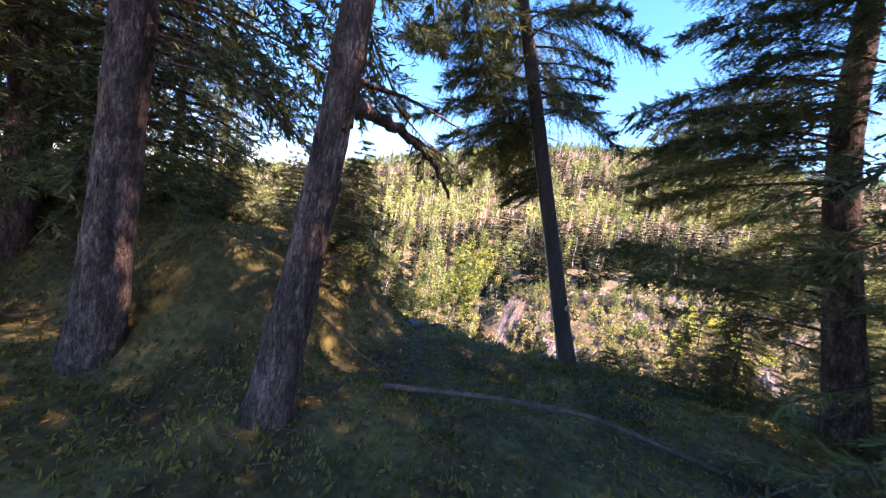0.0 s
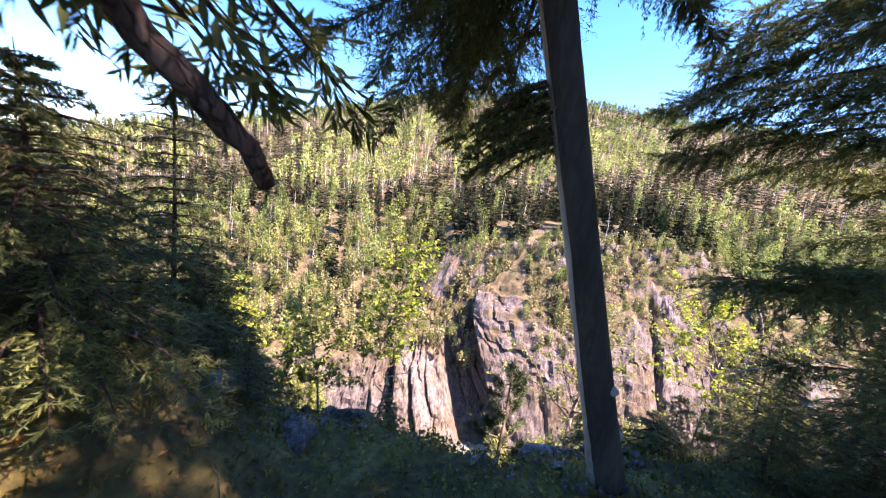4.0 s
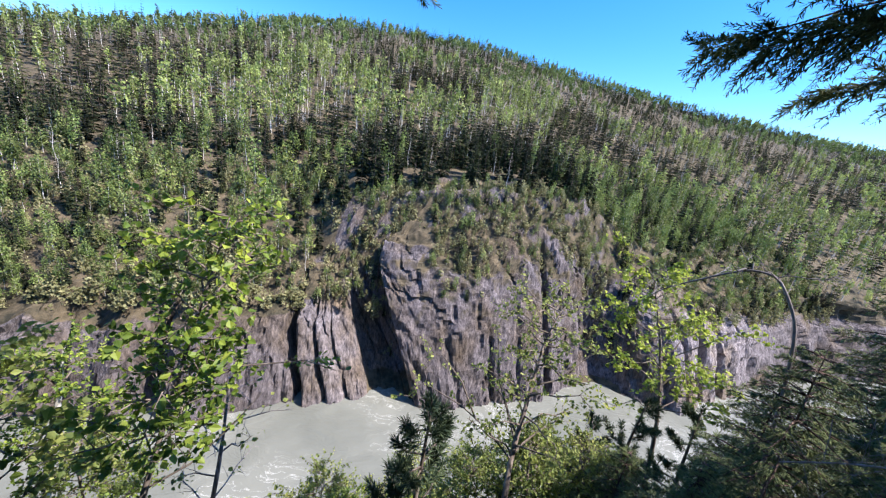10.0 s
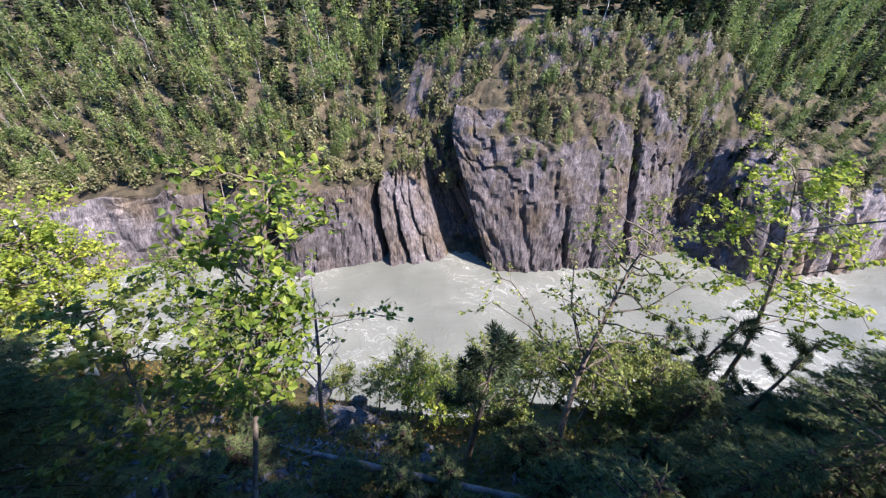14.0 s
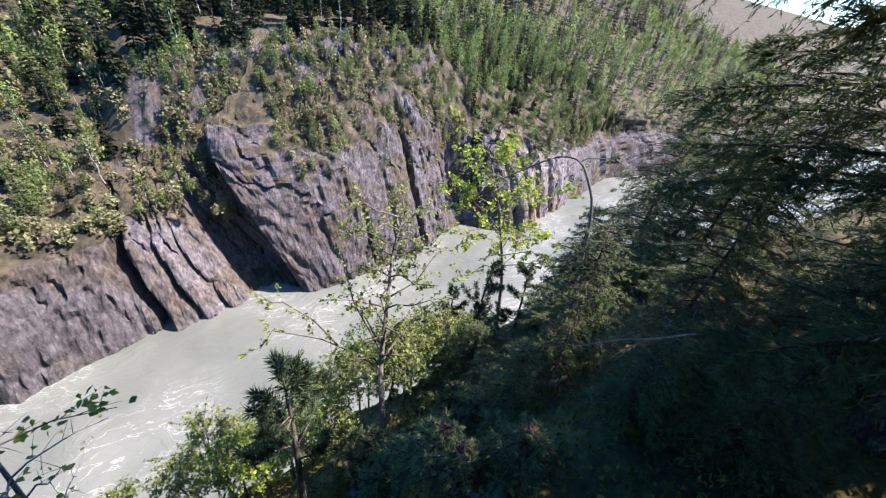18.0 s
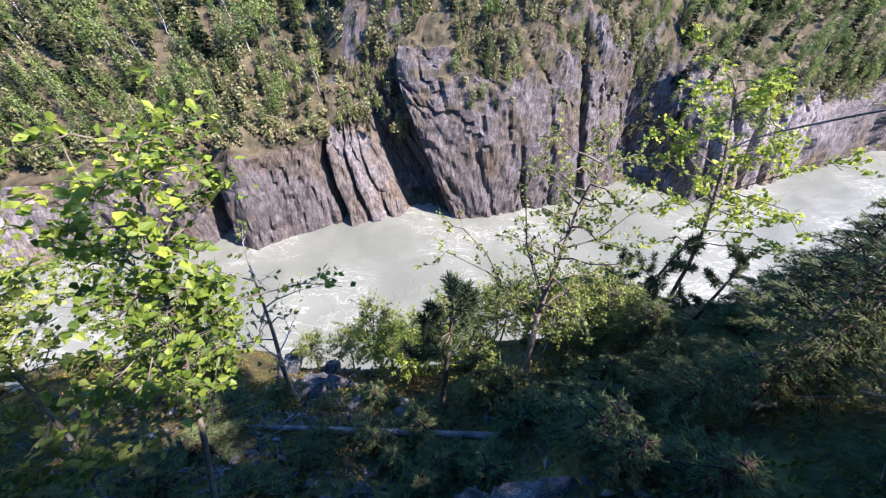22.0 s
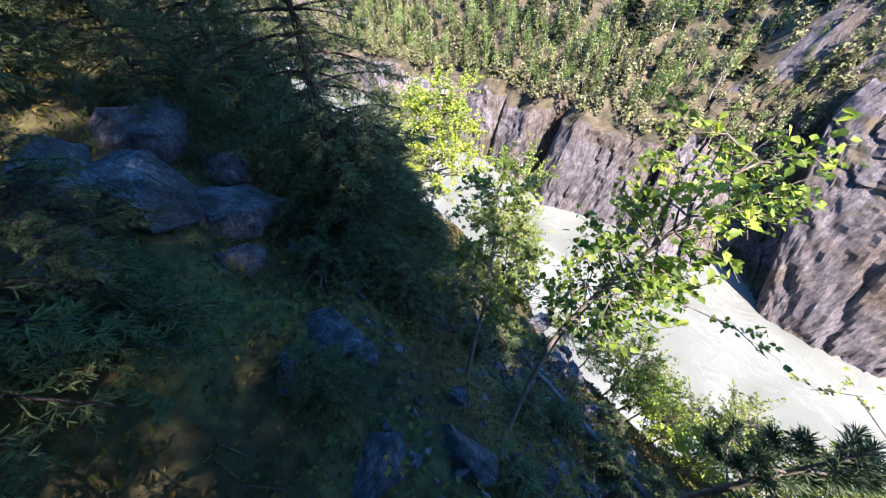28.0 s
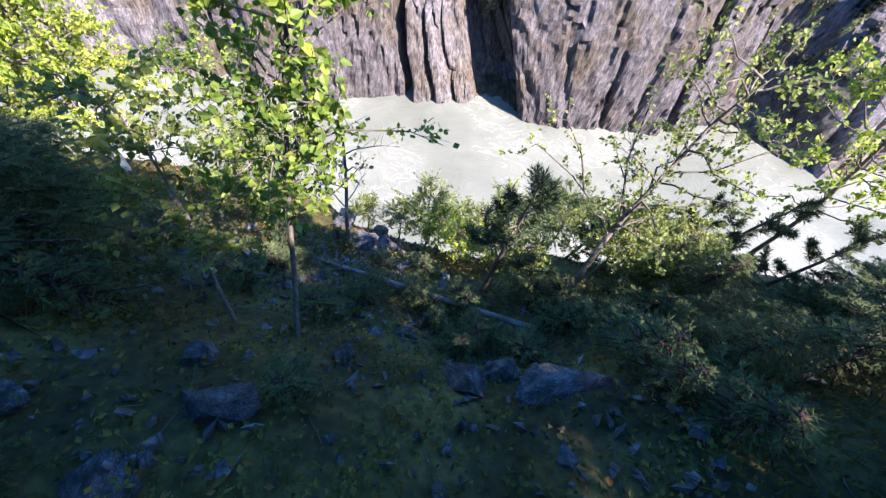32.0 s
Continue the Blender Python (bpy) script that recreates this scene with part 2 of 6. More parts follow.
def ground_material():
    """Moss, litter and turf on gentle ground; grey-violet slate with cracks and stains where it is steep."""
    m = material("moss_and_slate", ((0.02, 0.015, 0.009), (0.07, 0.057, 0.022), (0.185, 0.152, 0.05)), 1.3, 14.0, 0.95, 0.8, dist=0.06)
    nt = m.node_tree
    N, L = nt.nodes.new, nt.links.new
    bsdf = node_of(m, "ShaderNodeBsdfPrincipled")[0]
    moss = node_of(m, "ShaderNodeValToRGB")[0].outputs[0]
    tc = node_of(m, "ShaderNodeTexCoord")[0]
    mp = N("ShaderNodeMapping")
    mp.inputs["Rotation"].default_value = (0.0, radians(22), 0.0)
    mp.inputs["Scale"].default_value = (1.0, 0.8, 0.45)
    L(tc.outputs["Object"], mp.inputs[0])
    big, small, crack = N("ShaderNodeTexNoise"), N("ShaderNodeTexNoise"), N("ShaderNodeTexVoronoi")
    big.inputs["Scale"].default_value, big.inputs["Detail"].default_value, big.inputs["Roughness"].default_value = 0.8, 12, 0.78
    small.inputs["Scale"].default_value, small.inputs["Detail"].default_value = 0.09, 4
    crack.feature = "DISTANCE_TO_EDGE"
    crack.inputs["Scale"].default_value = 0.42
    bent = N("ShaderNodeVectorMath")
    bent.operation = "MULTIPLY_ADD"
    bent.inputs[1].default_value = (1.4, 1.4, 1.4)
    L(big.outputs["Color"], bent.inputs[0])
    L(mp.outputs[0], bent.inputs[2])
    L(bent.outputs[0], crack.inputs["Vector"])
    L(mp.outputs[0], big.inputs["Vector"])
    L(tc.outputs["Object"], small.inputs["Vector"])
    ramp = N("ShaderNodeValToRGB")
    el = ramp.color_ramp.elements
    el[0].position, el[0].color = 0.38, (0.036, 0.031, 0.033, 1)
    el[1].position, el[1].color = 0.65, (0.225, 0.195, 0.2, 1)
    e = el.new(0.46)
    e.color = (0.105, 0.09, 0.093, 1)
    e = el.new(0.56)
    e.color = (0.15, 0.13, 0.134, 1)
    L(big.outputs[0], ramp.inputs[0])
    seam = N("ShaderNodeMapRange")
    seam.inputs["From Min"].default_value, seam.inputs["From Max"].default_value = 0.0, 0.05
    seam.inputs["To Min"].default_value = 0.78
    L(crack.outputs["Distance"], seam.inputs["Value"])
    dark = N("ShaderNodeMix")
    dark.data_type, dark.blend_type = "RGBA", "MULTIPLY"
    dark.inputs["Factor"].default_value = 1.0
    L(ramp.outputs[0], dark.inputs["A"])
    L(seam.outputs[0], dark.inputs["B"])
    # fine slanting grain of the slate
    grain, gmap, gr = N("ShaderNodeTexNoise"), N("ShaderNodeMapping"), N("ShaderNodeMapRange")
    gmap.inputs["Rotation"].default_value = (0.0, radians(24), 0.0)
    gmap.inputs["Scale"].default_value = (2.6, 1.6, 0.28)
    L(tc.outputs["Object"], gmap.inputs[0])
    L(gmap.outputs[0], grain.inputs["Vector"])
    grain.inputs["Scale"].default_value, grain.inputs["Detail"].default_value, grain.inputs["Roughness"].default_value = 1.0, 8, 0.7
    gr.inputs["From Min"].default_value, gr.inputs["From Max"].default_value = 0.36, 0.64
    gr.inputs["To Min"].default_value, gr.inputs["To Max"].default_value = 0.55, 1.4
    L(grain.outputs[0], gr.inputs["Value"])
    streak = N("ShaderNodeMix")
    streak.data_type, streak.blend_type = "RGBA", "MULTIPLY"
    streak.inputs["Factor"].default_value = 1.0
    L(dark.outputs["Result"], streak.inputs["A"])
    L(gr.outputs[0], streak.inputs["B"])
    dark = streak
    # rusty and olive stains over whole faces of the rock
    stain = N("ShaderNodeValToRGB")
    sl = stain.color_ramp.elements
    sl[0].position, sl[0].color = 0.46, (1, 1, 1, 1)
    sl[1].position, sl[1].color = 0.66, (0.86, 0.75, 0.52, 1)
    L(small.outputs[0], stain.inputs[0])
    mul = N("ShaderNodeMix")
    mul.data_type, mul.blend_type = "RGBA", "MULTIPLY"
    mul.inputs["Factor"].default_value = 1.0
    L(dark.outputs["Result"], mul.inputs["A"])
    L(stain.outputs[0], mul.inputs["B"])
    # pale polished slabs up and down the river
    slab, washed = N("ShaderNodeAttribute"), N("ShaderNodeMix")
    slab.attribute_name = "pale_rock"
    washed.data_type, washed.blend_type = "RGBA", "MULTIPLY"
    washed.inputs["B"].default_value = (2.1, 2.15, 2.15, 1)
    L(slab.outputs["Fac"], washed.inputs["Factor"])
    L(mul.outputs["Result"], washed.inputs["A"])
    mul = washed
    bare = N("ShaderNodeAttribute")
    bare.attribute_name = "bare_rock"
    patch = N("ShaderNodeTexNoise")
    patch.inputs["Scale"].default_value, patch.inputs["Detail"].default_value = 0.35, 6
    L(tc.outputs["Object"], patch.inputs["Vector"])
    add = N("ShaderNodeMath")
    add.operation = "MULTIPLY_ADD"
    add.inputs[1].default_value = 1.1
    L(patch.outputs[0], add.inputs[0])
    L(bare.outputs["Fac"], add.inputs[2])
    fac = N("ShaderNodeMapRange")
    fac.inputs["From Min"].default_value, fac.inputs["From Max"].default_value = 1.12, 0.92
    L(add.outputs[0], fac.inputs["Value"])
    mix = N("ShaderNodeMix")
    mix.data_type = "RGBA"
    L(fac.outputs[0], mix.inputs["Factor"])
    L(mul.outputs["Result"], mix.inputs["A"])
    # across the river the open ground is dry grass and heath instead of moss
    turf, dry, lawn = N("ShaderNodeValToRGB"), N("ShaderNodeAttribute"), N("ShaderNodeMix")
    for pos, c in zip((0.36, 0.66), ((0.035, 0.033, 0.021, 1), (0.155, 0.12, 0.075, 1))):
        turf.color_ramp.elements[0 if pos < 0.5 else 1].position = pos
        turf.color_ramp.elements[0 if pos < 0.5 else 1].color = c
    heath = N("ShaderNodeTexNoise")
    heath.inputs["Scale"].default_value, heath.inputs["Detail"].default_value, heath.inputs["Roughness"].default_value = 0.3, 8, 0.65
    L(tc.outputs["Object"], heath.inputs["Vector"])
    L(heath.outputs[0], turf.inputs[0])
    dry.attribute_name = "dry_turf"
    lawn.data_type = "RGBA"
    L(dry.outputs["Fac"], lawn.inputs["Factor"])
    L(moss, lawn.inputs["A"])
    L(turf.outputs[0], lawn.inputs["B"])
    L(lawn.outputs["Result"], mix.inputs["B"])
    L(mix.outputs["Result"], bsdf.inputs["Base Color"])
    b = N("ShaderNodeBump")
    b.inputs["Strength"].default_value, b.inputs["Distance"].default_value = 0.8, 0.5
    L(big.outputs[0], b.inputs["Height"])
    old = node_of(m, "ShaderNodeBump")[0]
    L(old.outputs[0], b.inputs["Normal"])
    inv = N("ShaderNodeMath")
    inv.operation = "SUBTRACT"
    inv.inputs[0].default_value = 1.0
    L(fac.outputs[0], inv.inputs[1])
    rougher, heathy = N("ShaderNodeMath"), N("ShaderNodeMath")
    rougher.operation, heathy.operation = "MAXIMUM", "MULTIPLY"
    heathy.inputs[1].default_value = 0.75
    L(dry.outputs["Fac"], heathy.inputs[0])
    L(inv.outputs[0], rougher.inputs[0])
    L(heathy.outputs[0], rougher.inputs[1])
    L(rougher.outputs[0], b.inputs["Strength"])
    L(b.outputs[0], bsdf.inputs["Normal"])
    return m


def water_material():
    """Grey-green glacial water: silt, ripples, and torn streaks of foam drawn out along the current."""
    m = bpy.data.materials.new("silty_river_water")
    m.use_nodes = True
    nt = m.node_tree
    N, L = nt.nodes.new, nt.links.new
    bsdf = nt.nodes["Principled BSDF"]
    tc, mp = N("ShaderNodeTexCoord"), N("ShaderNodeMapping")
    L(tc.outputs["Object"], mp.inputs[0])
    mp.inputs["Scale"].default_value = (0.35, 1.0, 1.0)
    warp = N("ShaderNodeTexNoise")
    warp.inputs["Scale"].default_value, warp.inputs["Detail"].default_value = 0.11, 3
    L(tc.outputs["Object"], warp.inputs["Vector"])
    va = N("ShaderNodeVectorMath")
    va.operation = "MULTIPLY_ADD"
    va.inputs[1].default_value = (9, 9, 0)
    L(warp.outputs["Color"], va.inputs[0])
    L(mp.outputs[0], va.inputs[2])
    foam, gate, rip = N("ShaderNodeTexNoise"), N("ShaderNodeTexNoise"), N("ShaderNodeTexNoise")
    foam.inputs["Scale"].default_value, foam.inputs["Detail"].default_value, foam.inputs["Roughness"].default_value = 0.55, 9, 0.6
    gate.inputs["Scale"].default_value, gate.inputs["Detail"].default_value = 0.055, 3
    rip.inputs["Scale"].default_value, rip.inputs["Detail"].default_value = 1.1, 6
    L(va.outputs[0], foam.inputs["Vector"])
    L(tc.outputs["Object"], gate.inputs["Vector"])
    L(va.outputs[0], rip.inputs["Vector"])
    ridge = N("ShaderNodeMath")
    ridge.operation = "SUBTRACT"
    ridge.inputs[1].default_value = 0.5
    L(foam.outputs[0], ridge.inputs[0])
    ab = N("ShaderNodeMath")
    ab.operation = "ABSOLUTE"
    L(ridge.outputs[0], ab.inputs[0])
    line = N("ShaderNodeMapRange")
    line.inputs["From Min"].default_value, line.inputs["From Max"].default_value = 0.017, 0.0
    L(ab.outputs[0], line.inputs["Value"])
    gm = N("ShaderNodeMapRange")
    gm.inputs["From Min"].default_value, gm.inputs["From Max"].default_value = 0.46, 0.64
    L(gate.outputs[0], gm.inputs["Value"])
    amt = N("ShaderNodeMath")
    amt.operation = "MULTIPLY"
    L(line.outputs[0], amt.inputs[0])
    L(gm.outputs[0], amt.inputs[1])
    silt = N("ShaderNodeValToRGB")
    el = silt.color_ramp.elements
    el[0].position, el[0].color = 0.35, (0.15, 0.155, 0.132, 1)
    el[1].position, el[1].color = 0.65, (0.207, 0.21, 0.18, 1)
    L(gate.outputs[0], silt.inputs[0])
    mix = N("ShaderNodeMix")
    mix.data_type = "RGBA"
    L(amt.outputs[0], mix.inputs["Factor"])
    L(silt.outputs[0], mix.inputs["A"])
    mix.inputs["B"].default_value = (0.52, 0.52, 0.485, 1)
    L(mix.outputs["Result"], bsdf.inputs["Base Color"])
    bsdf.inputs["Roughness"].default_value = 0.35
    bsdf.inputs["IOR"].default_value = 1.33
    b = N("ShaderNodeBump")
    b.inputs["Strength"].default_value, b.inputs["Distance"].default_value = 0.55, 0.35
    L(rip.outputs[0], b.inputs["Height"])
    L(b.outputs[0], bsdf.inputs["Normal"])
    return m


M_GROUND = ground_material()
M_WATER = water_material()

# ---------------------------------------------------------------- building blocks
def lattice(ix, iy, iz, seed):
    h = (ix * 374761393 + iy * 668265263 + iz * 2147483647 + seed * 974634777) & 0xFFFFFFFF
    h = ((h ^ (h >> 13)) * 1274126177) & 0xFFFFFFFF
    return ((h ^ (h >> 16)) & 0xFFFF) / 65535.0


def value_noise(x, y, z, seed=0):
    """Smooth noise from 0 to 1 on arrays."""
    x, y, z = np.broadcast_arrays(np.asarray(x, float), np.asarray(y, float), np.asarray(z, float))
    fx, fy, fz = np.floor(x), np.floor(y), np.floor(z)
    ix, iy, iz = fx.astype(np.int64), fy.astype(np.int64), fz.astype(np.int64)
    u, v, w = x - fx, y - fy, z - fz
    u, v, w = (a * a * (3 - 2 * a) for a in (u, v, w))
    total = 0
    for dx in (0, 1):
        for dy in (0, 1):
            for dz in (0, 1):
                total = total + lattice(ix + dx, iy + dy, iz + dz, seed) * (u if dx else 1 - u) * (v if dy else 1 - v) * (w if dz else 1 - w)
    return total


def fbm(x, y, z=0.0, octaves=4, seed=0):
    total, amp, norm = 0, 1.0, 0
    for k in range(octaves):
        total = total + amp * value_noise(x * 2**k, y * 2**k, z * 2**k, seed + k)
        norm += amp
        amp *= 0.5
    return total / norm


def smooth01(a, lo, hi):
    t = np.clip((np.asarray(a, float) - lo) / (hi - lo), 0, 1)
    return t * t * (3 - 2 * t)


def raw_mesh(name, verts, faces, mat, smooth=False):
    """A mesh from arrays: verts n x 3, faces m x 3 or m x 4."""
    verts, faces = np.asarray(verts, np.float32), np.asarray(faces, np.int32)
    me = bpy.data.meshes.new(name)
    k = faces.shape[1]
    me.vertices.add(len(verts))
    me.vertices.foreach_set("co", verts.ravel())
    me.loops.add(faces.size)
    me.loops.foreach_set("vertex_index", faces.ravel())
    me.polygons.add(len(faces))
    me.polygons.foreach_set("loop_start", np.arange(0, faces.size, k, dtype=np.int32))
    me.polygons.foreach_set("use_smooth", np.full(len(faces), smooth))
    me.update(calc_edges=True)
    me.materials.append(mat)
    return me


def part(name, me, parent, label=""):
    """One mesh object under a thing or a part."""
    ob = new(name, me)
    ob.parent = parent
    return tagged(ob, label) if label else ob


def thing(name, label, category, group="", at=None):
    ob = new(name)
    ob.empty_display_size = 0.2
    if at is not None:
        ob.matrix_basis = at
    return tagged(ob, label, category, group)


class Bits:
    """Collects triangles piece by piece."""

    def __init__(self):
        self.v, self.f, self.n = [], [], 0

    def add(self, verts, faces):
        verts, faces = np.asarray(verts, float), np.asarray(faces, int)
        self.v.append(verts)
        self.f.append(faces + self.n)
        self.n += len(verts)

    def tube(self, points, radii, sides=6, wobble=0.0, rng=None, cap=True):
        """A tapered limb along points."""
        points = np.asarray(points, float)
        m = len(points)
        tang = np.gradient(points, axis=0)
        tang /= np.linalg.norm(tang, axis=1, keepdims=True) + 1e-9
        ref = np.array([0.0, 0.0, 1.0]) if abs(tang[:, 2]).mean() < 0.8 else np.array([1.0, 0.0, 0.0])
        s = np.cross(tang, ref)
        s /= np.linalg.norm(s, axis=1, keepdims=True) + 1e-9
        t = np.cross(tang, s)
        ang = np.linspace(0, 2 * np.pi, sides, endpoint=False)
        r = np.asarray(radii, float)[:, None] * (1 + (wobble * (rng.random((m, sides)) - 0.5) if wobble else 0))
        ring = points[:, None, :] + r[..., None] * (np.cos(ang)[None, :, None] * s[:, None, :] + np.sin(ang)[None, :, None] * t[:, None, :])
        V = ring.reshape(-1, 3)
        i, j = np.meshgrid(np.arange(m - 1), np.arange(sides), indexing="ij")
        a, b = (i * sides + j).ravel(), (i * sides + (j + 1) % sides).ravel()
        F = np.concatenate([np.stack([a, b, b + sides], 1), np.stack([a, b + sides, a + sides], 1)])
        if cap:
            V = np.vstack([V, points[-1:], points[:1]])
            k = np.arange(sides)
            top = (m - 1) * sides
            F = np.concatenate([F, np.stack([top + k, top + (k + 1) % sides, np.full(sides, m * sides)], 1), np.stack([(k + 1) % sides, k, np.full(sides, m * sides + 1)], 1)])
        self.add(V, F)

    def cards(self, centre, along, across, bend=None):
        """Many small folded leaves: each a keel from foot to tip with two wings."""
        centre, along, across = (np.asarray(a, float) for a in (centre, along, across))
        n = len(centre)
        up = np.cross(across, along)
        up /= np.linalg.norm(up, axis=1, keepdims=True) + 1e-9
        w = np.linalg.norm(across, axis=1, keepdims=True)
        lift = (0.25 if bend is None else bend) * w * up
        V = np.stack([centre - along, centre + 0.1 * along + across + lift, centre + along, centre + 0.1 * along - across + lift], 1).reshape(-1, 3)
        b = np.arange(n)[:, None] * 4
        F = np.concatenate([b + [0, 1, 2], b + [0, 2, 3]])
        self.add(V, F)

    def arrays(self):
        return np.vstack(self.v), np.vstack(self.f)

    def mesh(self, name, mat, smooth=False):
        V, F = self.arrays()
        return raw_mesh(name, V, F, mat, smooth)


# ---------------------------------------------------------------- the lie of the land
WATER = -57.4
BANK_X = [-3000, -230, -198, -139, -128, -97, -73, -60, -53, -49, -45, -40, -35, -30, -27, -25, -22.7, -15, -9, -5, -1.2, 2, 5.8, 16, 26, 33, 40, 46, 52, 57, 63, 71, 77, 84, 100, 150, 230, 3000]
BANK_Y = [40, 38, 36, 42, 46, 51, 55.5, 57.5, 56, 61, 58, 57, 61, 62.5, 64, 66.5, 65.5, 67, 69, 70.2, 72, 69, 67.2, 67.6, 71.5, 73, 76, 80.5, 84, 84.5, 80, 76, 75, 78, 84, 103, 98, 98]
STEPS = np.array([0, 3, 6, 10, 14, 20, 30, 45, 70, 110, 180, 300, 480, 900, 3000.0])
COLS = {
    -230: (-58, -52, -50, -48, -45, -40, -34, -26, -15, -4, 8, 34, 60, 30, 20),
    -145: (-58, -51, -48, -46, -43, -38, -32, -24, -13, -1, 14, 38, 58, 30, 20),
    -84: (-58, -48, -41, -39, -37, -33, -27, -19, -9, 4, 22, 38, 58, 30, 20),
    -58: (-58, -46, -39, -36, -34, -31, -26, -18, -8, 6, 26, 36, 46, 30, 20),
    -40: (-58, -45, -37, -34, -32.5, -30, -25, -17, -7, 8, 31, 34, 36, 30, 20),
    -26: (-58, -47, -39, -36, -34, -31, -25, -13, -6, 9, 36, 32, 30, 30, 20),
    -20: (-58, -48, -41, -37, -34, -31, -17, -9, -4, 10, 36, 32, 30, 30, 20),
    -8.4: (-58, -49, -42, -38, -34, -29, -13, -7, -3, 11, 38, 32, 28, 30, 20),
    -7: (-58, -56.6, -55, -51, -43, -30, -13, -7, -2.5, 11, 38, 32, 28, 30, 20),
    3.4: (-58, -56.8, -56, -53, -44, -28, -11.5, -6, -2, 11, 38, 32, 28, 30, 20),
    4.8: (-58, -49, -42, -34, -28, -22, -10.5, -5, -1.5, 11, 38, 32, 28, 30, 20),
    14: (-58, -48, -41.5, -34.5, -28.5, -21.5, -9.5, -4, -1, 11, 37, 30, 26, 28, 20),
    28: (-58, -48.5, -42, -36, -30, -22, -8, -3, 0, 11, 34, 28, 24, 26, 20),
    42: (-58, -50, -44.5, -38, -31.5, -23, -7.5, -3, -1, 9, 30, 26, 22, 26, 20),
    51: (-58, -51.5, -46, -40, -33, -24, -8.5, -5, -4, 7, 28, 26, 22, 26, 20),
    53: (-58, -56.5, -54, -48, -38, -26, -10, -7, -5, 6, 27, 24, 20, 24, 20),
    63: (-58, -56.5, -54, -48, -39, -29, -14, -11, -8, 4, 25, 24, 20, 24, 20),
    66: (-58, -50, -44, -40, -36, -29, -17, -14, -9, 3, 24, 24, 20, 24, 20),
    100: (-58, -47, -40, -36, -33, -30, -24, -18, -10, 0, 18, 22, 20, 24, 20),
    230: (-58, -50, -45, -41, -38, -34, -29, -24, -16, -6, 8, 18, 26, 24, 20),
}
COL_X = np.array(sorted(COLS), float)
COL_Z = np.array([COLS[k] for k in sorted(COLS)], float)
COL_Z[:, 9] -= 2
RIDGE_X = [-3000, -760, -560, -400, -260, -150, -40, 70, 190, 320, 430, 600, 3000]
RIDGE_Z = [30, 26, 44, 80, 111, 135, 146, 147, 137, 124, 113, 101, 60]
NEAR_Y = np.array([-3000, -200, -60, -20, -9, -6, -3, -1, 0.4, 0.8, 1.4, 2.2, 3.2, 4.7, 5.3, 6.4, 8.5, 11, 14, 30.0])
NEAR_Z = np.array([40, 16, 4, 0.6, -0.1, -0.2, -0.22, -0.42, -0.55, -0.9, -2.0, -2.75, -4.1, -6.5, -9.0, -18, -34, -48, -58.5, -60])


def bank(x):
    return np.interp(x, BANK_X, BANK_Y)


def far_place(x, s):
    """How far out a point s metres behind the waterline lies: the clefts in the bank fade up the hill."""
    even = np.interp(x, [-3000, -230, -100, -58, -26, 16, 58, 100, 230, 3000], [40, 38, 51, 58, 65, 68, 77, 86, 98, 98])
    return bank(x) + (even - bank(x)) * smooth01(s, 9, 22) + s


def far_height(x, s):
    """Height of the far side, s metres behind its waterline."""
    x, s = np.broadcast_arrays(np.asarray(x, float), np.asarray(s, float))
    shape = x.shape
    x, s = x.ravel(), s.ravel()
    by_col = np.stack([np.interp(np.minimum(s, 110), STEPS, z) for z in COL_Z])
    xc = np.clip(x, COL_X[0], COL_X[-1])
    k = np.clip(np.searchsorted(COL_X, xc) - 1, 0, len(COL_X) - 2)
    u = (xc - COL_X[k]) / (COL_X[k + 1] - COL_X[k])
    i = np.arange(len(x))
    z = by_col[k, i] * (1 - u) + by_col[k + 1, i] * u
    # the long hill behind: up to its ridge and down beyond it
    z = z + (np.interp(x, RIDGE_X, RIDGE_Z) - z) * np.interp(s, [110, 180, 300, 480, 650, 900, 3000], [0, 0.24, 0.58, 1, 0.93, 0.6, 0.25])
    return z.reshape(shape)


def near_height(x, y):
    """Height of the bluff on which the camera walks."""
    x, y = np.asarray(x, float), np.asarray(y, float)
    push = 0.75 * smooth01(x, 0.6, 2.2) + 0.9 * smooth01(x, 3.0, 7.0) + 0.5 * smooth01(-x, 2.4, 3.6) - 1.0 * smooth01(-x, 5, 9)
    z = np.interp(y - push * smooth01(y, -1.0, 1.2), NEAR_Y, NEAR_Z)
    # the mossy rise beside the way
    z = z + 1.15 * smooth01(-x, 0.3, 2.1) * smooth01(y, -3.9, -2.5) * smooth01(-y, -0.7, 1.0)
    z = z + 0.45 * smooth01(-x, 1.9, 4.5) * smooth01(y, -1.6, -0.2) * smooth01(-y, -2.5, -0.6)
    z = z + 0.35 * smooth01(-x, 2.5, 8) * smooth01(-y, 0, 4) - 0.3 * smooth01(x, 3, 8) * smooth01(-y, -1, 5)
    calm = smooth01(np.abs(y), 400, 60)
    return z + calm * (0.34 * (fbm(x * 0.9, y * 0.9, 3.0, 3, 11) - 0.5) + (0.16 + 0.22 * smooth01(y, 0.7, 1.6)) * (fbm(x * 3.2, y * 3.2, 9.0, 3, 12) - 0.5))


def axis(*spans):
    """Grid lines: (start, end, step) spans end to end."""
    out = []
    for a, b, step in spans:
        n = max(1, int(round((b - a) / step)))
        out += list(np.linspace(a, b, n, endpoint=False))
    return np.array(out + [spans[-1][1]])


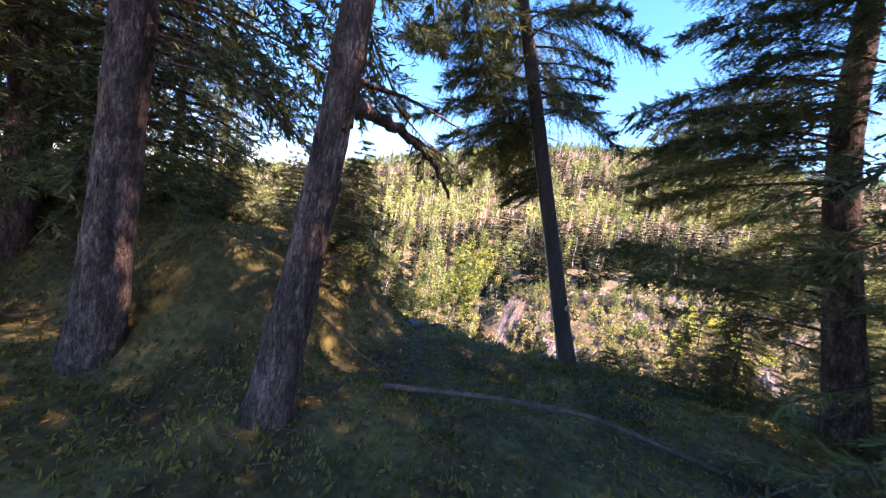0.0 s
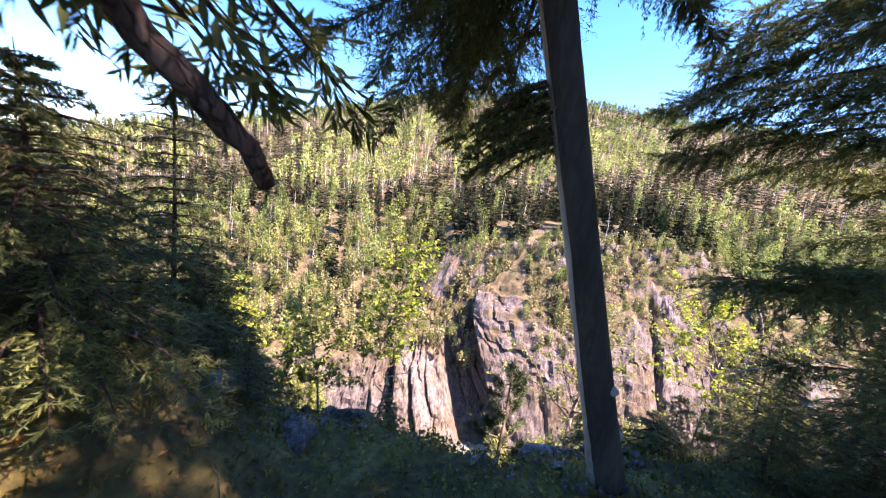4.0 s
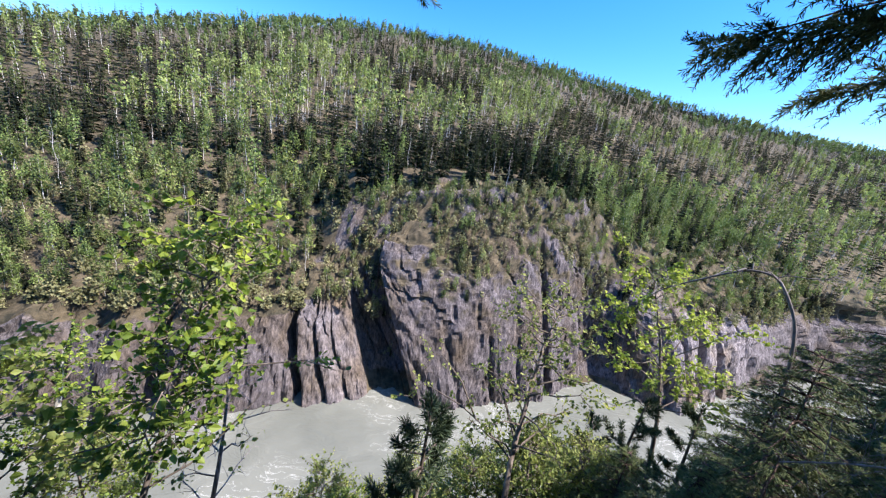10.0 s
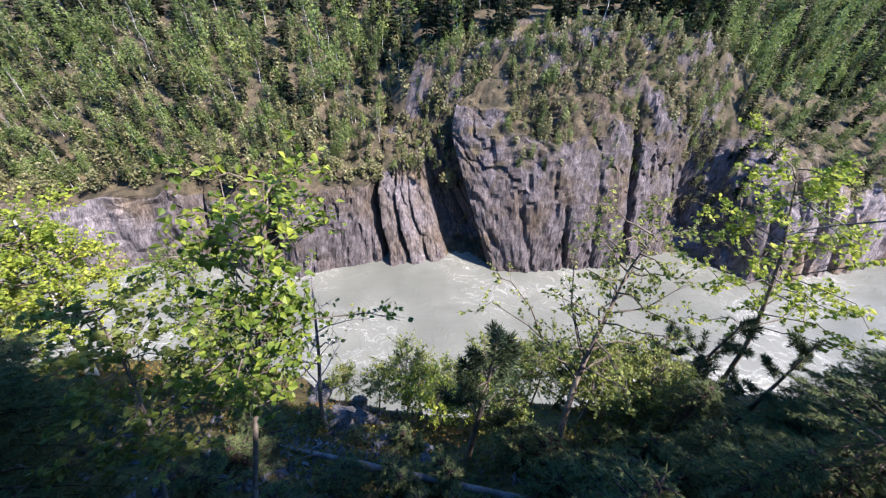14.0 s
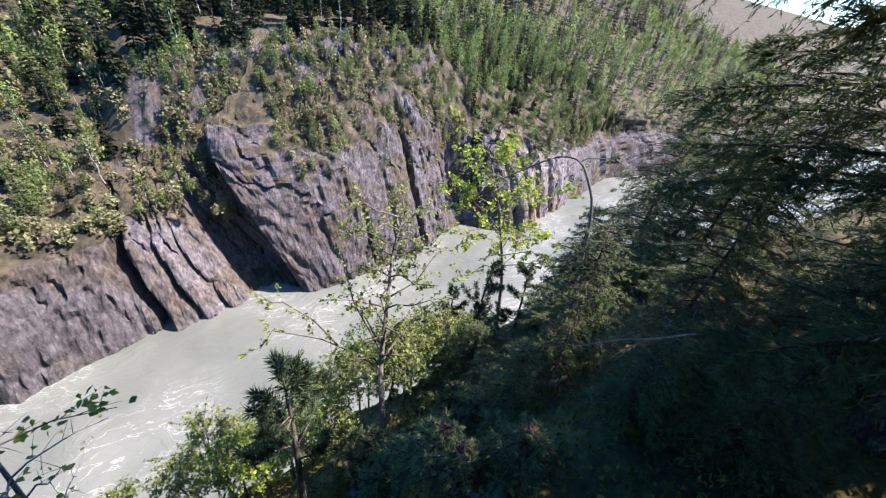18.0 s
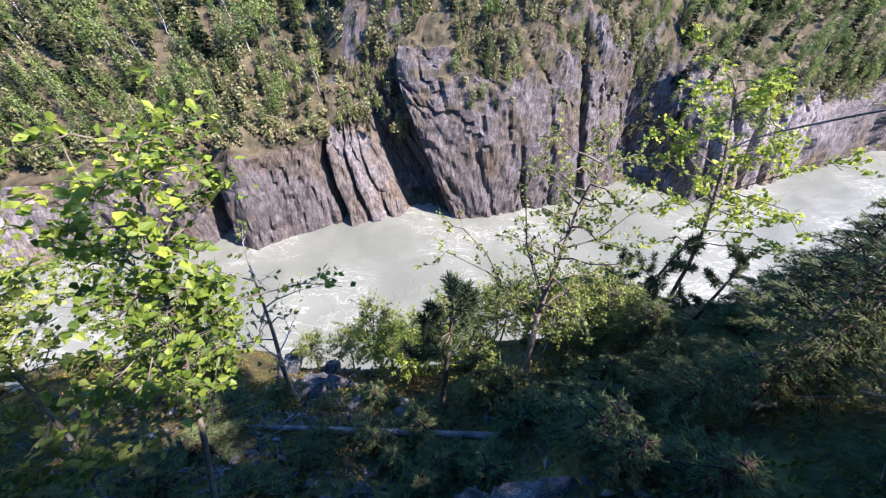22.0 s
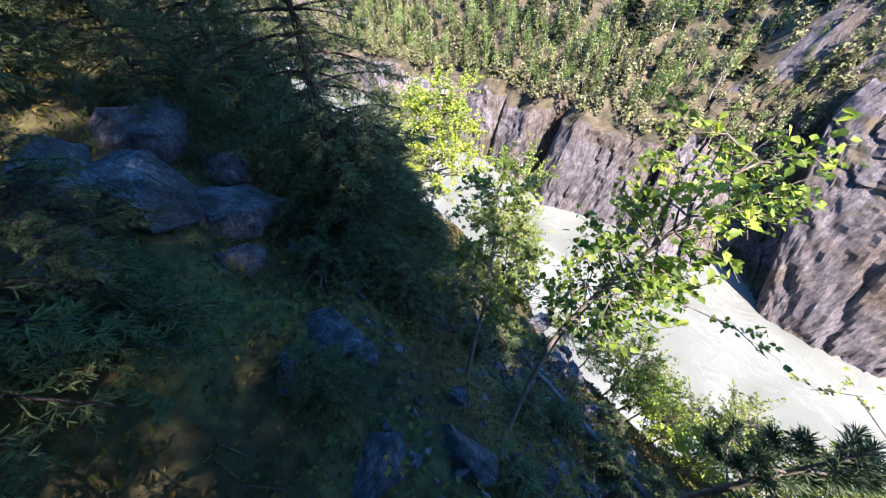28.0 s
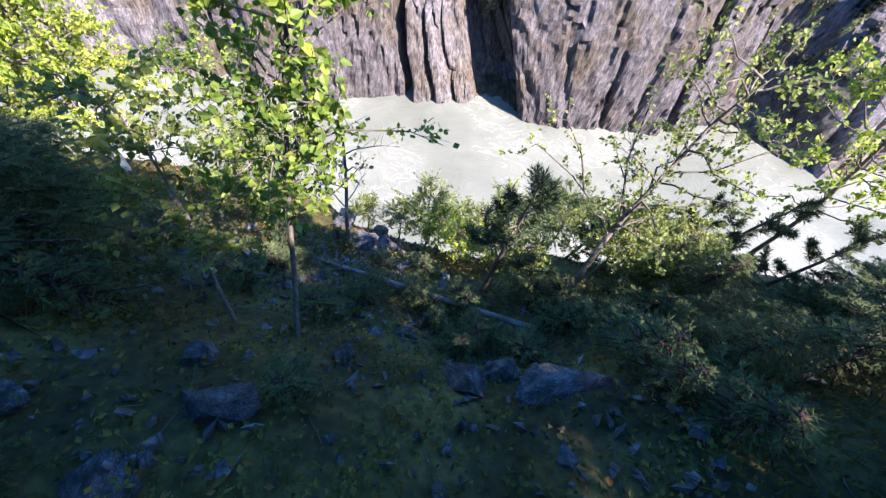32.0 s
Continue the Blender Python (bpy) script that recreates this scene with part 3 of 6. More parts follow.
gx = axis((-3000, -800, 275), (-800, -230, 19), (-230, -70, 2.6), (-70, -26, 0.62), (-26, -9, 0.5), (-9, 9, 0.17), (9, 70, 0.62), (70, 110, 0.9), (110, 230, 2.6), (230, 800, 19), (800, 3000, 275))
gn = axis((-3000, -60, 260), (-60, -12, 4), (-12, -7, 0.4), (-7, 6, 0.17), (6, 12, 0.6), (12, 30, 2))
gs = axis((0, 24, 0.42), (24, 60, 1.2), (60, 200, 4), (200, 560, 9), (560, 900, 34), (900, 3000, 300))
X, YN = np.meshgrid(gx, gn, indexing="ij")
near_z = near_height(X, YN)
rough = smooth01(YN, 5.2, 8.0) * smooth01(40 - YN, 0, 16)
near_y = YN + rough * 2.2 * (fbm(X * 0.25, near_z * 0.2, 0, 4, 31) - 0.5)
X2, SS = np.meshgrid(gx, gs, indexing="ij")
far_z = far_height(X2, SS) + smooth01(SS, 14, 40) * (2.4 * (fbm(X2 * 0.06, SS * 0.06, 0, 3, 21) - 0.5) + 0.9 * (fbm(X2 * 0.3, SS * 0.3, 0, 3, 22) - 0.5))
# broken rock: slanting ribs and clefts pushed in and out of the face, steps on its height
steep = smooth01(26 - SS, 0, 10) * smooth01(np.abs(X2), 2600, 300)
slant = X2 + 0.32 * far_z
ribs = fbm(slant * 0.085, far_z * 0.03, 0, 3, 41) - 0.5
cleft = np.abs(fbm(slant * 0.2, far_z * 0.045, 5, 4, 42) - 0.5)
wob = fbm(X2 * 0.2, far_z * 0.2, 4, 3, 48) * 2.0
block = lattice(np.floor(slant / 2.6 + wob).astype(np.int64), np.floor(far_z / 4.2 + 1.7 * wob).astype(np.int64), np.zeros(X2.shape, np.int64), 49) - 0.5
shard = lattice(np.floor(slant / 1.2 + 2 * wob).astype(np.int64), np.floor(far_z / 2.4 + 2.6 * wob).astype(np.int64), np.zeros(X2.shape, np.int64), 50) - 0.5
chips = fbm(slant * 0.7, far_z * 0.35, 2, 4, 43) - 0.5
cut = smooth01(0.03 - cleft, 0, 0.03)
crack_at = X2 + 0.10 * (far_z - WATER) + 2.2 * (fbm(far_z * 0.11, X2 * 0.02, 3, 3, 46) - 0.5)
deep = sum(d * np.exp(-((crack_at - c) / w) ** 2) * smooth01(h - far_z, -3, 3) for c, w, d, h in ((-21.6, 0.95, 6.0, -33), (-16.0, 0.5, 2.6, -36), (-11.5, 0.4, 2.0, -40), (-47.5, 2.2, 6.0, -32), (15.5, 0.45, 0.9, -38), (24.0, 0.5, 1.6, -42), (31.0, 0.45, 0.8, -34), (39.5, 0.8, 3.4, -18), (-63.0, 1.0, 3.0, -38), (74.0, 0.8, 4.0, -38), (80.0, 0.8, 4.0, -36), (87.0, 0.9, 4.0, -35), (95.0, 0.9, 4.0, -33)))
flutes = np.abs(fbm(slant * 0.55, far_z * 0.05, 8, 3, 55) - 0.5)
far_y = far_place(X2, SS) + steep * deep - steep * 0.3 * flutes + steep * (-5.0 * ribs + 1.1 * cut - 1.5 * chips - 0.4 * block - 0.14 * shard)
ledge = np.floor(far_z / 2.6 + 2.2 * fbm(X2 * 0.12, SS * 0.1, 7, 3, 45)) * 2.6
far_z = far_z + steep * smooth01(SS, 2.0, 6.0) * (0.2 * (ledge - far_z + 1.2) + 1.3 * (fbm(X2 * 0.55, SS * 0.4, far_z * 0.3, 4, 44) - 0.5))
# knolls and crags between the block and the rim of the plateau
crag = smooth01(SS, 12, 17) * smooth01(44 - SS, 0, 10) * smooth01(X2, -14, -4) * smooth01(62 - X2, 0, 8)
knoll = fbm(X2 * 0.22 + 0.1 * SS, SS * 0.3, 6, 4, 57) - 0.5
far_z = far_z + crag * (5.5 * knoll + 1.6 * (fbm(X2 * 0.9, SS * 0.9, 1, 3, 58) - 0.5))
# the cliff downstream breaks off unevenly
far_z = far_z + steep * smooth01(SS, 1.5, 5) * smooth01(-X2, 24, 34) * (9.0 * (fbm(X2 * 0.1, SS * 0.08, 2, 3, 56) - 0.5) - 1.5)
# the dark rock pillar under the rim of the plateau
pillar = np.exp(-((X2 + 14.5) / 4.0) ** 2) * smooth01(SS, 18, 27) * smooth01(40 - SS, 0, 9)
far_z = far_z + pillar * (1.2 + 5.0 * (fbm(X2 * 0.5, SS * 0.3, 1, 3, 47) - 0.5))
# the ribs beside the cleft lean upstream, and the block hangs over at its top
lean = (-1.0 + 0.48 * np.clip(far_z - WATER, 0, 29)) * np.exp(-((X2 - 2) / np.where(X2 < 2, 19, 13)) ** 2) * smooth01(33 - SS, 0, 17)
GX = np.concatenate([X, X2 - lean], 1)
GY = np.concatenate([near_y, far_y], 1)
GZ = np.concatenate([near_z, far_z], 1)
ni, nj = GX.shape
idx = np.arange(ni * nj).reshape(ni, nj)
quads = np.stack([idx[:-1, :-1], idx[1:, :-1], idx[1:, 1:], idx[:-1, 1:]], -1).reshape(-1, 4)
ground = new("ground", raw_mesh("ground", np.stack([GX, GY, GZ], -1).reshape(-1, 3), quads, M_GROUND, True))
sharp = (np.concatenate([rough * 0, steep], 1)[:-1, :-1] > 0.4).ravel()
ground.data.polygons.foreach_set("use_smooth", ~sharp)
bare_far = smooth01(np.gradient(far_height(X2, SS), axis=1) / np.gradient(SS, axis=1), 0.55, 1.0) * (1 - 0.55 * smooth01(SS, 17, 24)) * smooth01(70 - SS, 0, 30)
bare_far = bare_far * (1 - 0.3 * smooth01(far_z, -43, -36)) * (1 - 0.16 * smooth01(far_z, -52, -46))
bare_far = bare_far * (1 - 0.6 * smooth01(far_z, -30, -25) * smooth01(X2, -26, -10))
bare_far = np.maximum(bare_far, np.clip(pillar * 1.6, 0, 1))
bare_far = np.maximum(bare_far, 0.9 * crag * smooth01(knoll, 0.02, 0.1))
bare_near = smooth01(-np.gradient(near_z, axis=1) / np.gradient(YN, axis=1), 2.0, 3.2) * smooth01(YN, 3, 5)
bare = ground.data.attributes.new("bare_rock", "FLOAT", "POINT")
bare.data.foreach_set("value", np.concatenate([bare_near, bare_far], 1).ravel().astype(np.float32))
pale_far = np.exp(-((X2 - 92) / 22) ** 2) * smooth01(X2, 66, 72) + np.exp(-((X2 + 96) / 22) ** 2) + 0.35 * np.exp(-((X2 + 14) / 8) ** 2)
pale = ground.data.attributes.new("pale_rock", "FLOAT", "POINT")
pale.data.foreach_set("value", np.concatenate([bare_near * 0, pale_far * smooth01(24 - SS, 0, 8)], 1).ravel().astype(np.float32))
turf = ground.data.attributes.new("dry_turf", "FLOAT", "POINT")
turf.data.foreach_set("value", np.concatenate([bare_near * 0, bare_far * 0 + 1], 1).ravel().astype(np.float32))
tagged(ground, "mossy bluff, slate gorge walls and forested hillside", "ground", kind="structure")

wx = axis((-2500, -140, 200), (-140, 140, 1.1), (140, 2500, 200))
wy = axis((8, 18, 5), (18, 104, 0.8), (104, 115, 5))
WX, WY = np.meshgrid(wx, wy, indexing="ij")
flow = fbm(WX * 0.1 + 3, WY * 0.25, 0, 3, 51)
WZ = WATER + 0.55 * (fbm(WX * 0.22 + 4 * flow, WY * 0.5, 0, 4, 52) - 0.5) + 0.5 * np.exp(-((WY - bank(WX)) / 5) ** 2) * (fbm(WX * 0.35, WY * 0.4, 3, 3, 53) - 0.4)
wi = np.arange(WX.size).reshape(WX.shape)
wq = np.stack([wi[:-1, :-1], wi[1:, :-1], wi[1:, 1:], wi[:-1, 1:]], -1).reshape(-1, 4)
river = new("water", raw_mesh("water", np.stack([WX, WY, WZ], -1).reshape(-1, 3), wq, M_WATER, True))
tagged(river, "grey-green silty river with torn streaks of foam", "water", kind="structure")


def far_point(x, s):
    """A standing place on the far side."""
    return Vector((x, float(far_place(x, s)), float(far_height(x, s))))

# ---------------------------------------------------------------- the far woods
def spruce_arrays(rng, h, r, levels=24, arms=7, start=0.10, thin=1.0, plain=False):
    """Crown of a spruce: whorls of drooping boughs, each with a keel and ragged side sprays."""
    crown = Bits()
    for k in range(levels):
        t = start + (0.985 - start) * (k / (levels - 1)) ** 0.92
        reach = r * (1 - t) ** 0.75 * (0.9 + 0.2 * rng.random()) + 0.05 * r
        n = max(3, int(arms * (0.6 + 0.6 * (1 - t)) * thin))
        az = rng.random(n) * 2 * np.pi
        ln = reach * (0.55 + 0.55 * rng.random(n))
        z = t * h + (rng.random(n) - 0.5) * h * 0.03
        d = np.stack([np.cos(az), np.sin(az), -0.28 - 0.3 * rng.random(n) * (1 - t)], 1)
        side = np.stack([-np.sin(az), np.cos(az), np.zeros(n)], 1)
        foot = np.stack([np.zeros(n), np.zeros(n), z], 1)
        for a, b, w, sp in ((0.0, 1.0, 0.32, 0.0), (0.2, 0.9, 0.22, 0.55), (0.2, 0.9, 0.22, -0.55))[:1 if plain else 3]:
            dd = d + sp * side
            c = foot + dd * (ln * (a + b) / 2)[:, None]
            crown.cards(c, dd * (ln * (b - a) / 2)[:, None], side * (ln * w)[:, None], -0.7)
    return crown


def trunk_arrays(h, r, lean=0.0, rng=None, sides=5, rings=6):
    b = Bits()
    z = np.linspace(-0.4, h, rings)
    b.tube(np.stack([lean * z / h + 0.02 * h * np.sin(z), 0.01 * h * np.cos(z * 0.7), z], 1), r * (1 - 0.93 * z.clip(0) / h), sides)
    return b


def leafy_arrays(rng, h, r, clumps=7, leaves=26, low=0.35, size=0.30):
    """Crown of a broadleaf tree: several uneven clumps of leaf sprays round the limbs."""
    crown = Bits()
    for k in range(clumps):
        t = low + (0.97 - low) * (k + rng.random()) / clumps
        a, q = rng.random() * 6.28, r * (0.25 + 0.6 * rng.random()) * (1.15 - t)
        c = np.array([q * math.cos(a), q * math.sin(a), t * h])
        n = int(leaves * (0.7 + 0.6 * rng.random()))
        d = rng.normal(size=(n, 3))
        d /= np.linalg.norm(d, axis=1, keepdims=True)
        spread = r * (0.42 + 0.25 * rng.random()) * np.array([1, 1, 1.25])
        p = c + d * spread * (0.45 + 0.55 * rng.random((n, 1)) ** 0.5)
        al = rng.normal(size=(n, 3))
        al /= np.linalg.norm(al, axis=1, keepdims=True)
        ac = np.cross(al, d)
        ac /= np.linalg.norm(ac, axis=1, keepdims=True) + 1e-9
        s = size * (0.6 + 0.8 * rng.random((n, 1)))
        crown.cards(p, al * s, ac * s * 0.75, 0.35)
    return crown


def bare_arrays(rng, h, r):
    """Dead or leafless crown: thin bare twigs."""
    b = Bits()
    for k in range(26):
        t = 0.3 + 0.68 * rng.random()
        a, ln = rng.random() * 6.28, r * (0.4 + 0.6 * rng.random()) * (1.2 - t)
        p0 = np.array([0, 0, t * h])
        p1 = p0 + ln * np.array([math.cos(a), math.sin(a), 0.5])
        b.tube([p0, (p0 + p1) / 2 + [0, 0, 0.1], p1], [0.05, 0.035, 0.015], 3, cap=False)
    return b


rng = np.random.default_rng(5)
KINDS = {
    "spruce": ([(spruce_arrays(rng, h, r, 20, 6, 0.06), trunk_arrays(h, 0.17)) for h, r in ((15, 2.1), (13, 1.7), (17, 2.0), (11, 1.8), (14, 1.4))], M_NEEDLE_FAR, M_TRUNK_FAR),
    "aspen": ([(leafy_arrays(rng, h, r, 11, 24, 0.30, 0.30), trunk_arrays(h, 0.14)) for h, r in ((9.5, 3.0), (8, 2.7), (11, 2.6), (7, 2.8))], M_LEAF_FAR, M_BIRCH_BARK),
    "shrub": ([(leafy_arrays(rng, h, r, 5, 14, 0.08, 0.31), trunk_arrays(h, 0.06, sides=3, rings=3)) for h, r in ((2.6, 1.5), (3.4, 1.4), (1.9, 1.6), (4.6, 1.5))], M_SHRUB_FAR, M_TRUNK_FAR),
    "dead": ([(bare_arrays(rng, h, r), trunk_arrays(h, 0.13, 0.3)) for h, r in ((12, 2.0), (9, 1.5), (11, 2.2))], M_TWIG_FAR, M_BIRCH_BARK),
    "spruce_back": ([(spruce_arrays(rng, h, r, 13, 4, 0.08), trunk_arrays(h, 0.17, sides=3)) for h, r in ((15, 1.9), (13, 1.7), (17, 2.0), (12, 1.8))], M_NEEDLE_FAR, M_TRUNK_FAR),
    "aspen_back": ([(leafy_arrays(rng, h, r, 8, 9, 0.42, 0.50), trunk_arrays(h, 0.15, sides=3)) for h, r in ((13, 2.7), (11, 2.5), (14, 2.3))], M_LEAF_FAR, M_BIRCH_BARK),
    "spruce_top": ([(spruce_arrays(rng, h, r, 11, 5, 0.05, plain=True), trunk_arrays(h * 0.4, 0.15, sides=3, rings=2)) for h, r in ((14, 2.2), (12, 1.9), (16, 2.3), (10, 1.9))], M_NEEDLE_FAR, M_TRUNK_FAR),
    "aspen_top": ([(leafy_arrays(rng, h, r, 6, 5, 0.40, 0.85), trunk_arrays(h, 0.16, sides=3, rings=2)) for h, r in ((12, 2.6), (10, 2.4), (13, 2.3))], M_LEAF_FAR, M_BIRCH_BARK),
    "dead_top": ([(leafy_arrays(rng, h, r, 5, 3, 0.5, 0.5), trunk_arrays(h, 0.17, sides=3, rings=2)) for h, r in ((11, 1.5), (9, 1.2))], M_TWIG_FAR, M_BIRCH_BARK),
}


def wood_at(x, s, u):
    """Which tree grows here, from the drift of the wood over the hillside."""
    drift = float(fbm(x * 0.028, s * 0.03, 3.0, 3, 61))
    if -24 < x < 58 and s < 75:
        p = (0.80, 0.06, 0.10, 0.04)
    elif x >= 58 and s < 110:
        p = (0.36, 0.58, 0.06, 0.0)
    elif x <= -24 and s < 62:
        p = (0.28, 0.48, 0.19, 0.05)
    elif x < -30:
        p = (0.16, 0.64, 0.02, 0.18) if drift < 0.5 else (0.84, 0.10, 0.0, 0.06)
    else:
        p = (0.90, 0.04, 0.01, 0.05) if drift < 0.53 else (0.22, 0.62, 0.01, 0.15)
    c = np.cumsum(p)
    return ("spruce", "aspen", "shrub", "dead")[int(min(3, np.searchsorted(c, u)))]


def gather(spots, seed):
    """Joins many trees into one crown mesh and one trunk mesh for each kind."""
    rr = np.random.default_rng(seed)
    stock = {}
    for kind, (x, y, z), size in spots:
        variants = KINDS[kind][0]
        crown, stem = variants[rr.integers(len(variants))]
        a = rr.random() * 6.28
        ca, sa = math.cos(a) * size, math.sin(a) * size
        m = np.array([[ca, sa, 0], [-sa, ca, 0], [0, 0, size * (0.85 + 0.3 * rr.random())]])
        own = 2 * rr.random() - 1
        for slot, bits in ((0, crown), (1, stem)):
            V, F = bits.arrays() if not isinstance(bits, tuple) else bits
            stock.setdefault((kind, slot), []).append((V @ m + [x, y, z], F, own))
    return stock


for kind in KINDS:
    KINDS[kind] = ([(c.arrays(), t.arrays()) for c, t in KINDS[kind][0]], *KINDS[kind][1:])

rng = np.random.default_rng(9)
far_spots, single_spots = [], []
for s in np.concatenate([np.arange(12, 75, 3.5), np.arange(75, 205, 4.9)]):
    for x in np.arange(-430, 430, 4.5):
        xx, ss = x + (rng.random() - 0.5) * 8.0, max(10.0, s + (rng.random() - 0.5) * 9.0)
        wide = 62 + 0.95 * ss
        if abs(xx) > 2 * wide + 170 or (abs(xx) > 150 and rng.random() < 0.35):
            continue
        open_slope = -24 < xx < 60 and ss < 34 - 0.1 * abs(xx - 20) or ss < 9 or ss < 14 and abs(xx) < 60
        if open_slope:
            continue
        kind = wood_at(xx, ss, rng.random())
        size = (0.65 + 0.65 * rng.random()) * (0.6 if ss < 24 else 0.75 if ss < 40 else 0.9 if ss < 90 else 1.05)
        if -24 < xx < 60 and ss < 80 and kind == "spruce":
            size = 0.75 + 0.6 * rng.random()
        if (ss > 88 or abs(xx) > 150) and kind in ("spruce", "aspen"):
            kind += "_back"
        p = far_point(xx, ss)
        p.z -= 0.3
        front = kind in ("spruce", "aspen") and ss < 62 and -75 < xx < 75
        (single_spots if front and len(single_spots) < 290 and rng.random() < 0.5 else far_spots).append((kind, tuple(p), size))
for s in np.arange(200, 520, 6.4):
    for x in np.arange(-760, 820, 6.4):
        xx, ss = -760 + 1700 * rng.random(), 198 + 322 * rng.random()
        if abs(xx + 20) > (1.36 if xx < 0 else 1.75) * (ss + 65) or rng.random() < 0.08:
            continue
        kind = wood_at(xx * 0.5, ss * 0.6, rng.random())
        p = far_point(xx, ss)
        far_spots.append(("aspen_top" if kind == "shrub" else kind + "_top", (p.x, p.y, p.z - 0.5), 0.7 + 0.5 * rng.random()))
# scrub and small firs on the rock slope over the cliff
for k in range(1350):
    xx, ss = -22 + 82 * rng.random(), 9 + 25 * rng.random() ** 0.72
    p = far_point(xx, ss)
    fir = rng.random() < 0.1
    if rng.random() < 0.16:
        far_spots.append(("aspen", (p.x, p.y, p.z - 0.3), 0.2 + 0.3 * rng.random()))
        continue
    far_spots.append(("spruce" if fir else "shrub", (p.x, p.y, p.z - 0.3), 0.16 + 0.24 * rng.random() if fir else 0.25 + 0.8 * rng.random() ** 1.6))
for k in range(750):
    # young leafy growth crowding the lower hillside
    xx = -150 + 124 * rng.random() if rng.random() < 0.75 else 62 + 90 * rng.random()
    ss = 9 + 48 * rng.random() ** 1.3
    p = far_point(xx, ss)
    far_spots.append(("aspen" if rng.random() < 0.7 else "spruce", (p.x, p.y, p.z - 0.4), 0.28 + 0.3 * rng.random()))
for k in range(1300):
    xx = -190 + 166 * rng.random() if rng.random() < 0.8 else 62 + 100 * rng.random()
    ss = 8 + 52 * rng.random() ** 1.5
    p = far_point(xx, ss)
    far_spots.append(("shrub", (p.x, p.y, p.z - 0.3), 0.6 + 0.6 * rng.random()))

NAMES = {("spruce", 0): ("far_spruce_crowns", "dark green spruce crowns crowding the hillside"), ("spruce", 1): ("far_spruce_trunks", "brown spruce trunks on the hillside"),
         ("aspen", 0): ("far_aspen_crowns", "light green aspen crowns on the hillside"), ("aspen", 1): ("far_aspen_trunks", "pale slender aspen trunks on the hillside"),
         ("shrub", 0): ("far_scrub", "yellow-green scrub on the rocky slopes"), ("shrub", 1): ("far_scrub_stems", "thin brown scrub stems on the slopes"),
         ("dead", 0): ("far_bare_twigs", "grey bare crowns of dead trees"), ("dead", 1): ("far_dead_trunks", "bleached trunks of dead standing trees")}
NAMES[("spruce_back", 0)], NAMES[("spruce_back", 1)] = ("ridge_spruce_crowns", "dark spruce crowns towards the ridge"), ("ridge_spruce_trunks", "spruce trunks towards the ridge")
NAMES[("aspen_back", 0)], NAMES[("aspen_back", 1)] = ("ridge_aspen_crowns", "grey-green aspen crowns towards the ridge"), ("ridge_aspen_trunks", "pale aspen trunks towards the ridge")
NAMES[("spruce_top", 0)], NAMES[("spruce_top", 1)] = ("hilltop_spruce_crowns", "distant dark spruce crowns over the hill"), ("hilltop_spruce_trunks", "distant spruce trunks over the hill")
NAMES[("aspen_top", 0)], NAMES[("aspen_top", 1)] = ("hilltop_aspen_crowns", "distant grey-green aspen crowns over the hill"), ("hilltop_aspen_trunks", "distant pale aspen trunks over the hill")
NAMES[("dead_top", 0)], NAMES[("dead_top", 1)] = ("hilltop_bare_crowns", "distant grey leafless crowns over the hill"), ("hilltop_bare_trunks", "distant bleached bare trunks over the hill")
for key, pieces in gather(far_spots, 71).items():
    n, V, F, own = 0, [], [], []
    for v, f, o in pieces:
        V.append(v)
        F.append(f + n)
        own.append(np.full(len(v), o, np.float32))
        n += len(v)
    ob = new(NAMES[key][0], raw_mesh(NAMES[key][0], np.vstack(V), np.vstack(F), KINDS[key[0]][1 + key[1]]))
    ob.data.attributes.new("tree_tint", "FLOAT", "POINT").data.foreach_set("value", np.concatenate(own))
    tagged(ob, NAMES[key][1], "forest", kind="stuff")

far_meshes = {}
for kind in ("spruce", "aspen"):
    far_meshes[kind] = [(raw_mesh(kind + "_crown", *c, KINDS[kind][1]), raw_mesh(kind + "_trunk", *t, KINDS[kind][2])) for c, t in KINDS[kind][0]]
LABELS = {"spruce": ("spruce_tree", "dark green pointed spruce above the gorge wall", "spruces above the gorge"), "aspen": ("aspen_tree", "light green aspen with pale trunk above the gorge", "aspens above the gorge")}
for kind, place, size in single_spots:
    crown, stem = far_meshes[kind][rng.integers(len(far_meshes[kind]))]
    tree = thing(LABELS[kind][0], LABELS[kind][1], "tree", LABELS[kind][2], Matrix.Translation(place) @ Matrix.Rotation(rng.random() * 6.28, 4, "Z") @ Matrix.Diagonal((size, size, size * (0.85 + 0.3 * rng.random()), 1)))
    part("trunk", stem, tree)
    part("crown", crown, tree)

# ---------------------------------------------------------------- trees of the bluff
def gz(x, y):
    return float(near_height(np.array([float(x)]), np.array([float(y)]))[0])


def unit(v):
    return v / (np.linalg.norm(v, axis=-1, keepdims=True) + 1e-9)


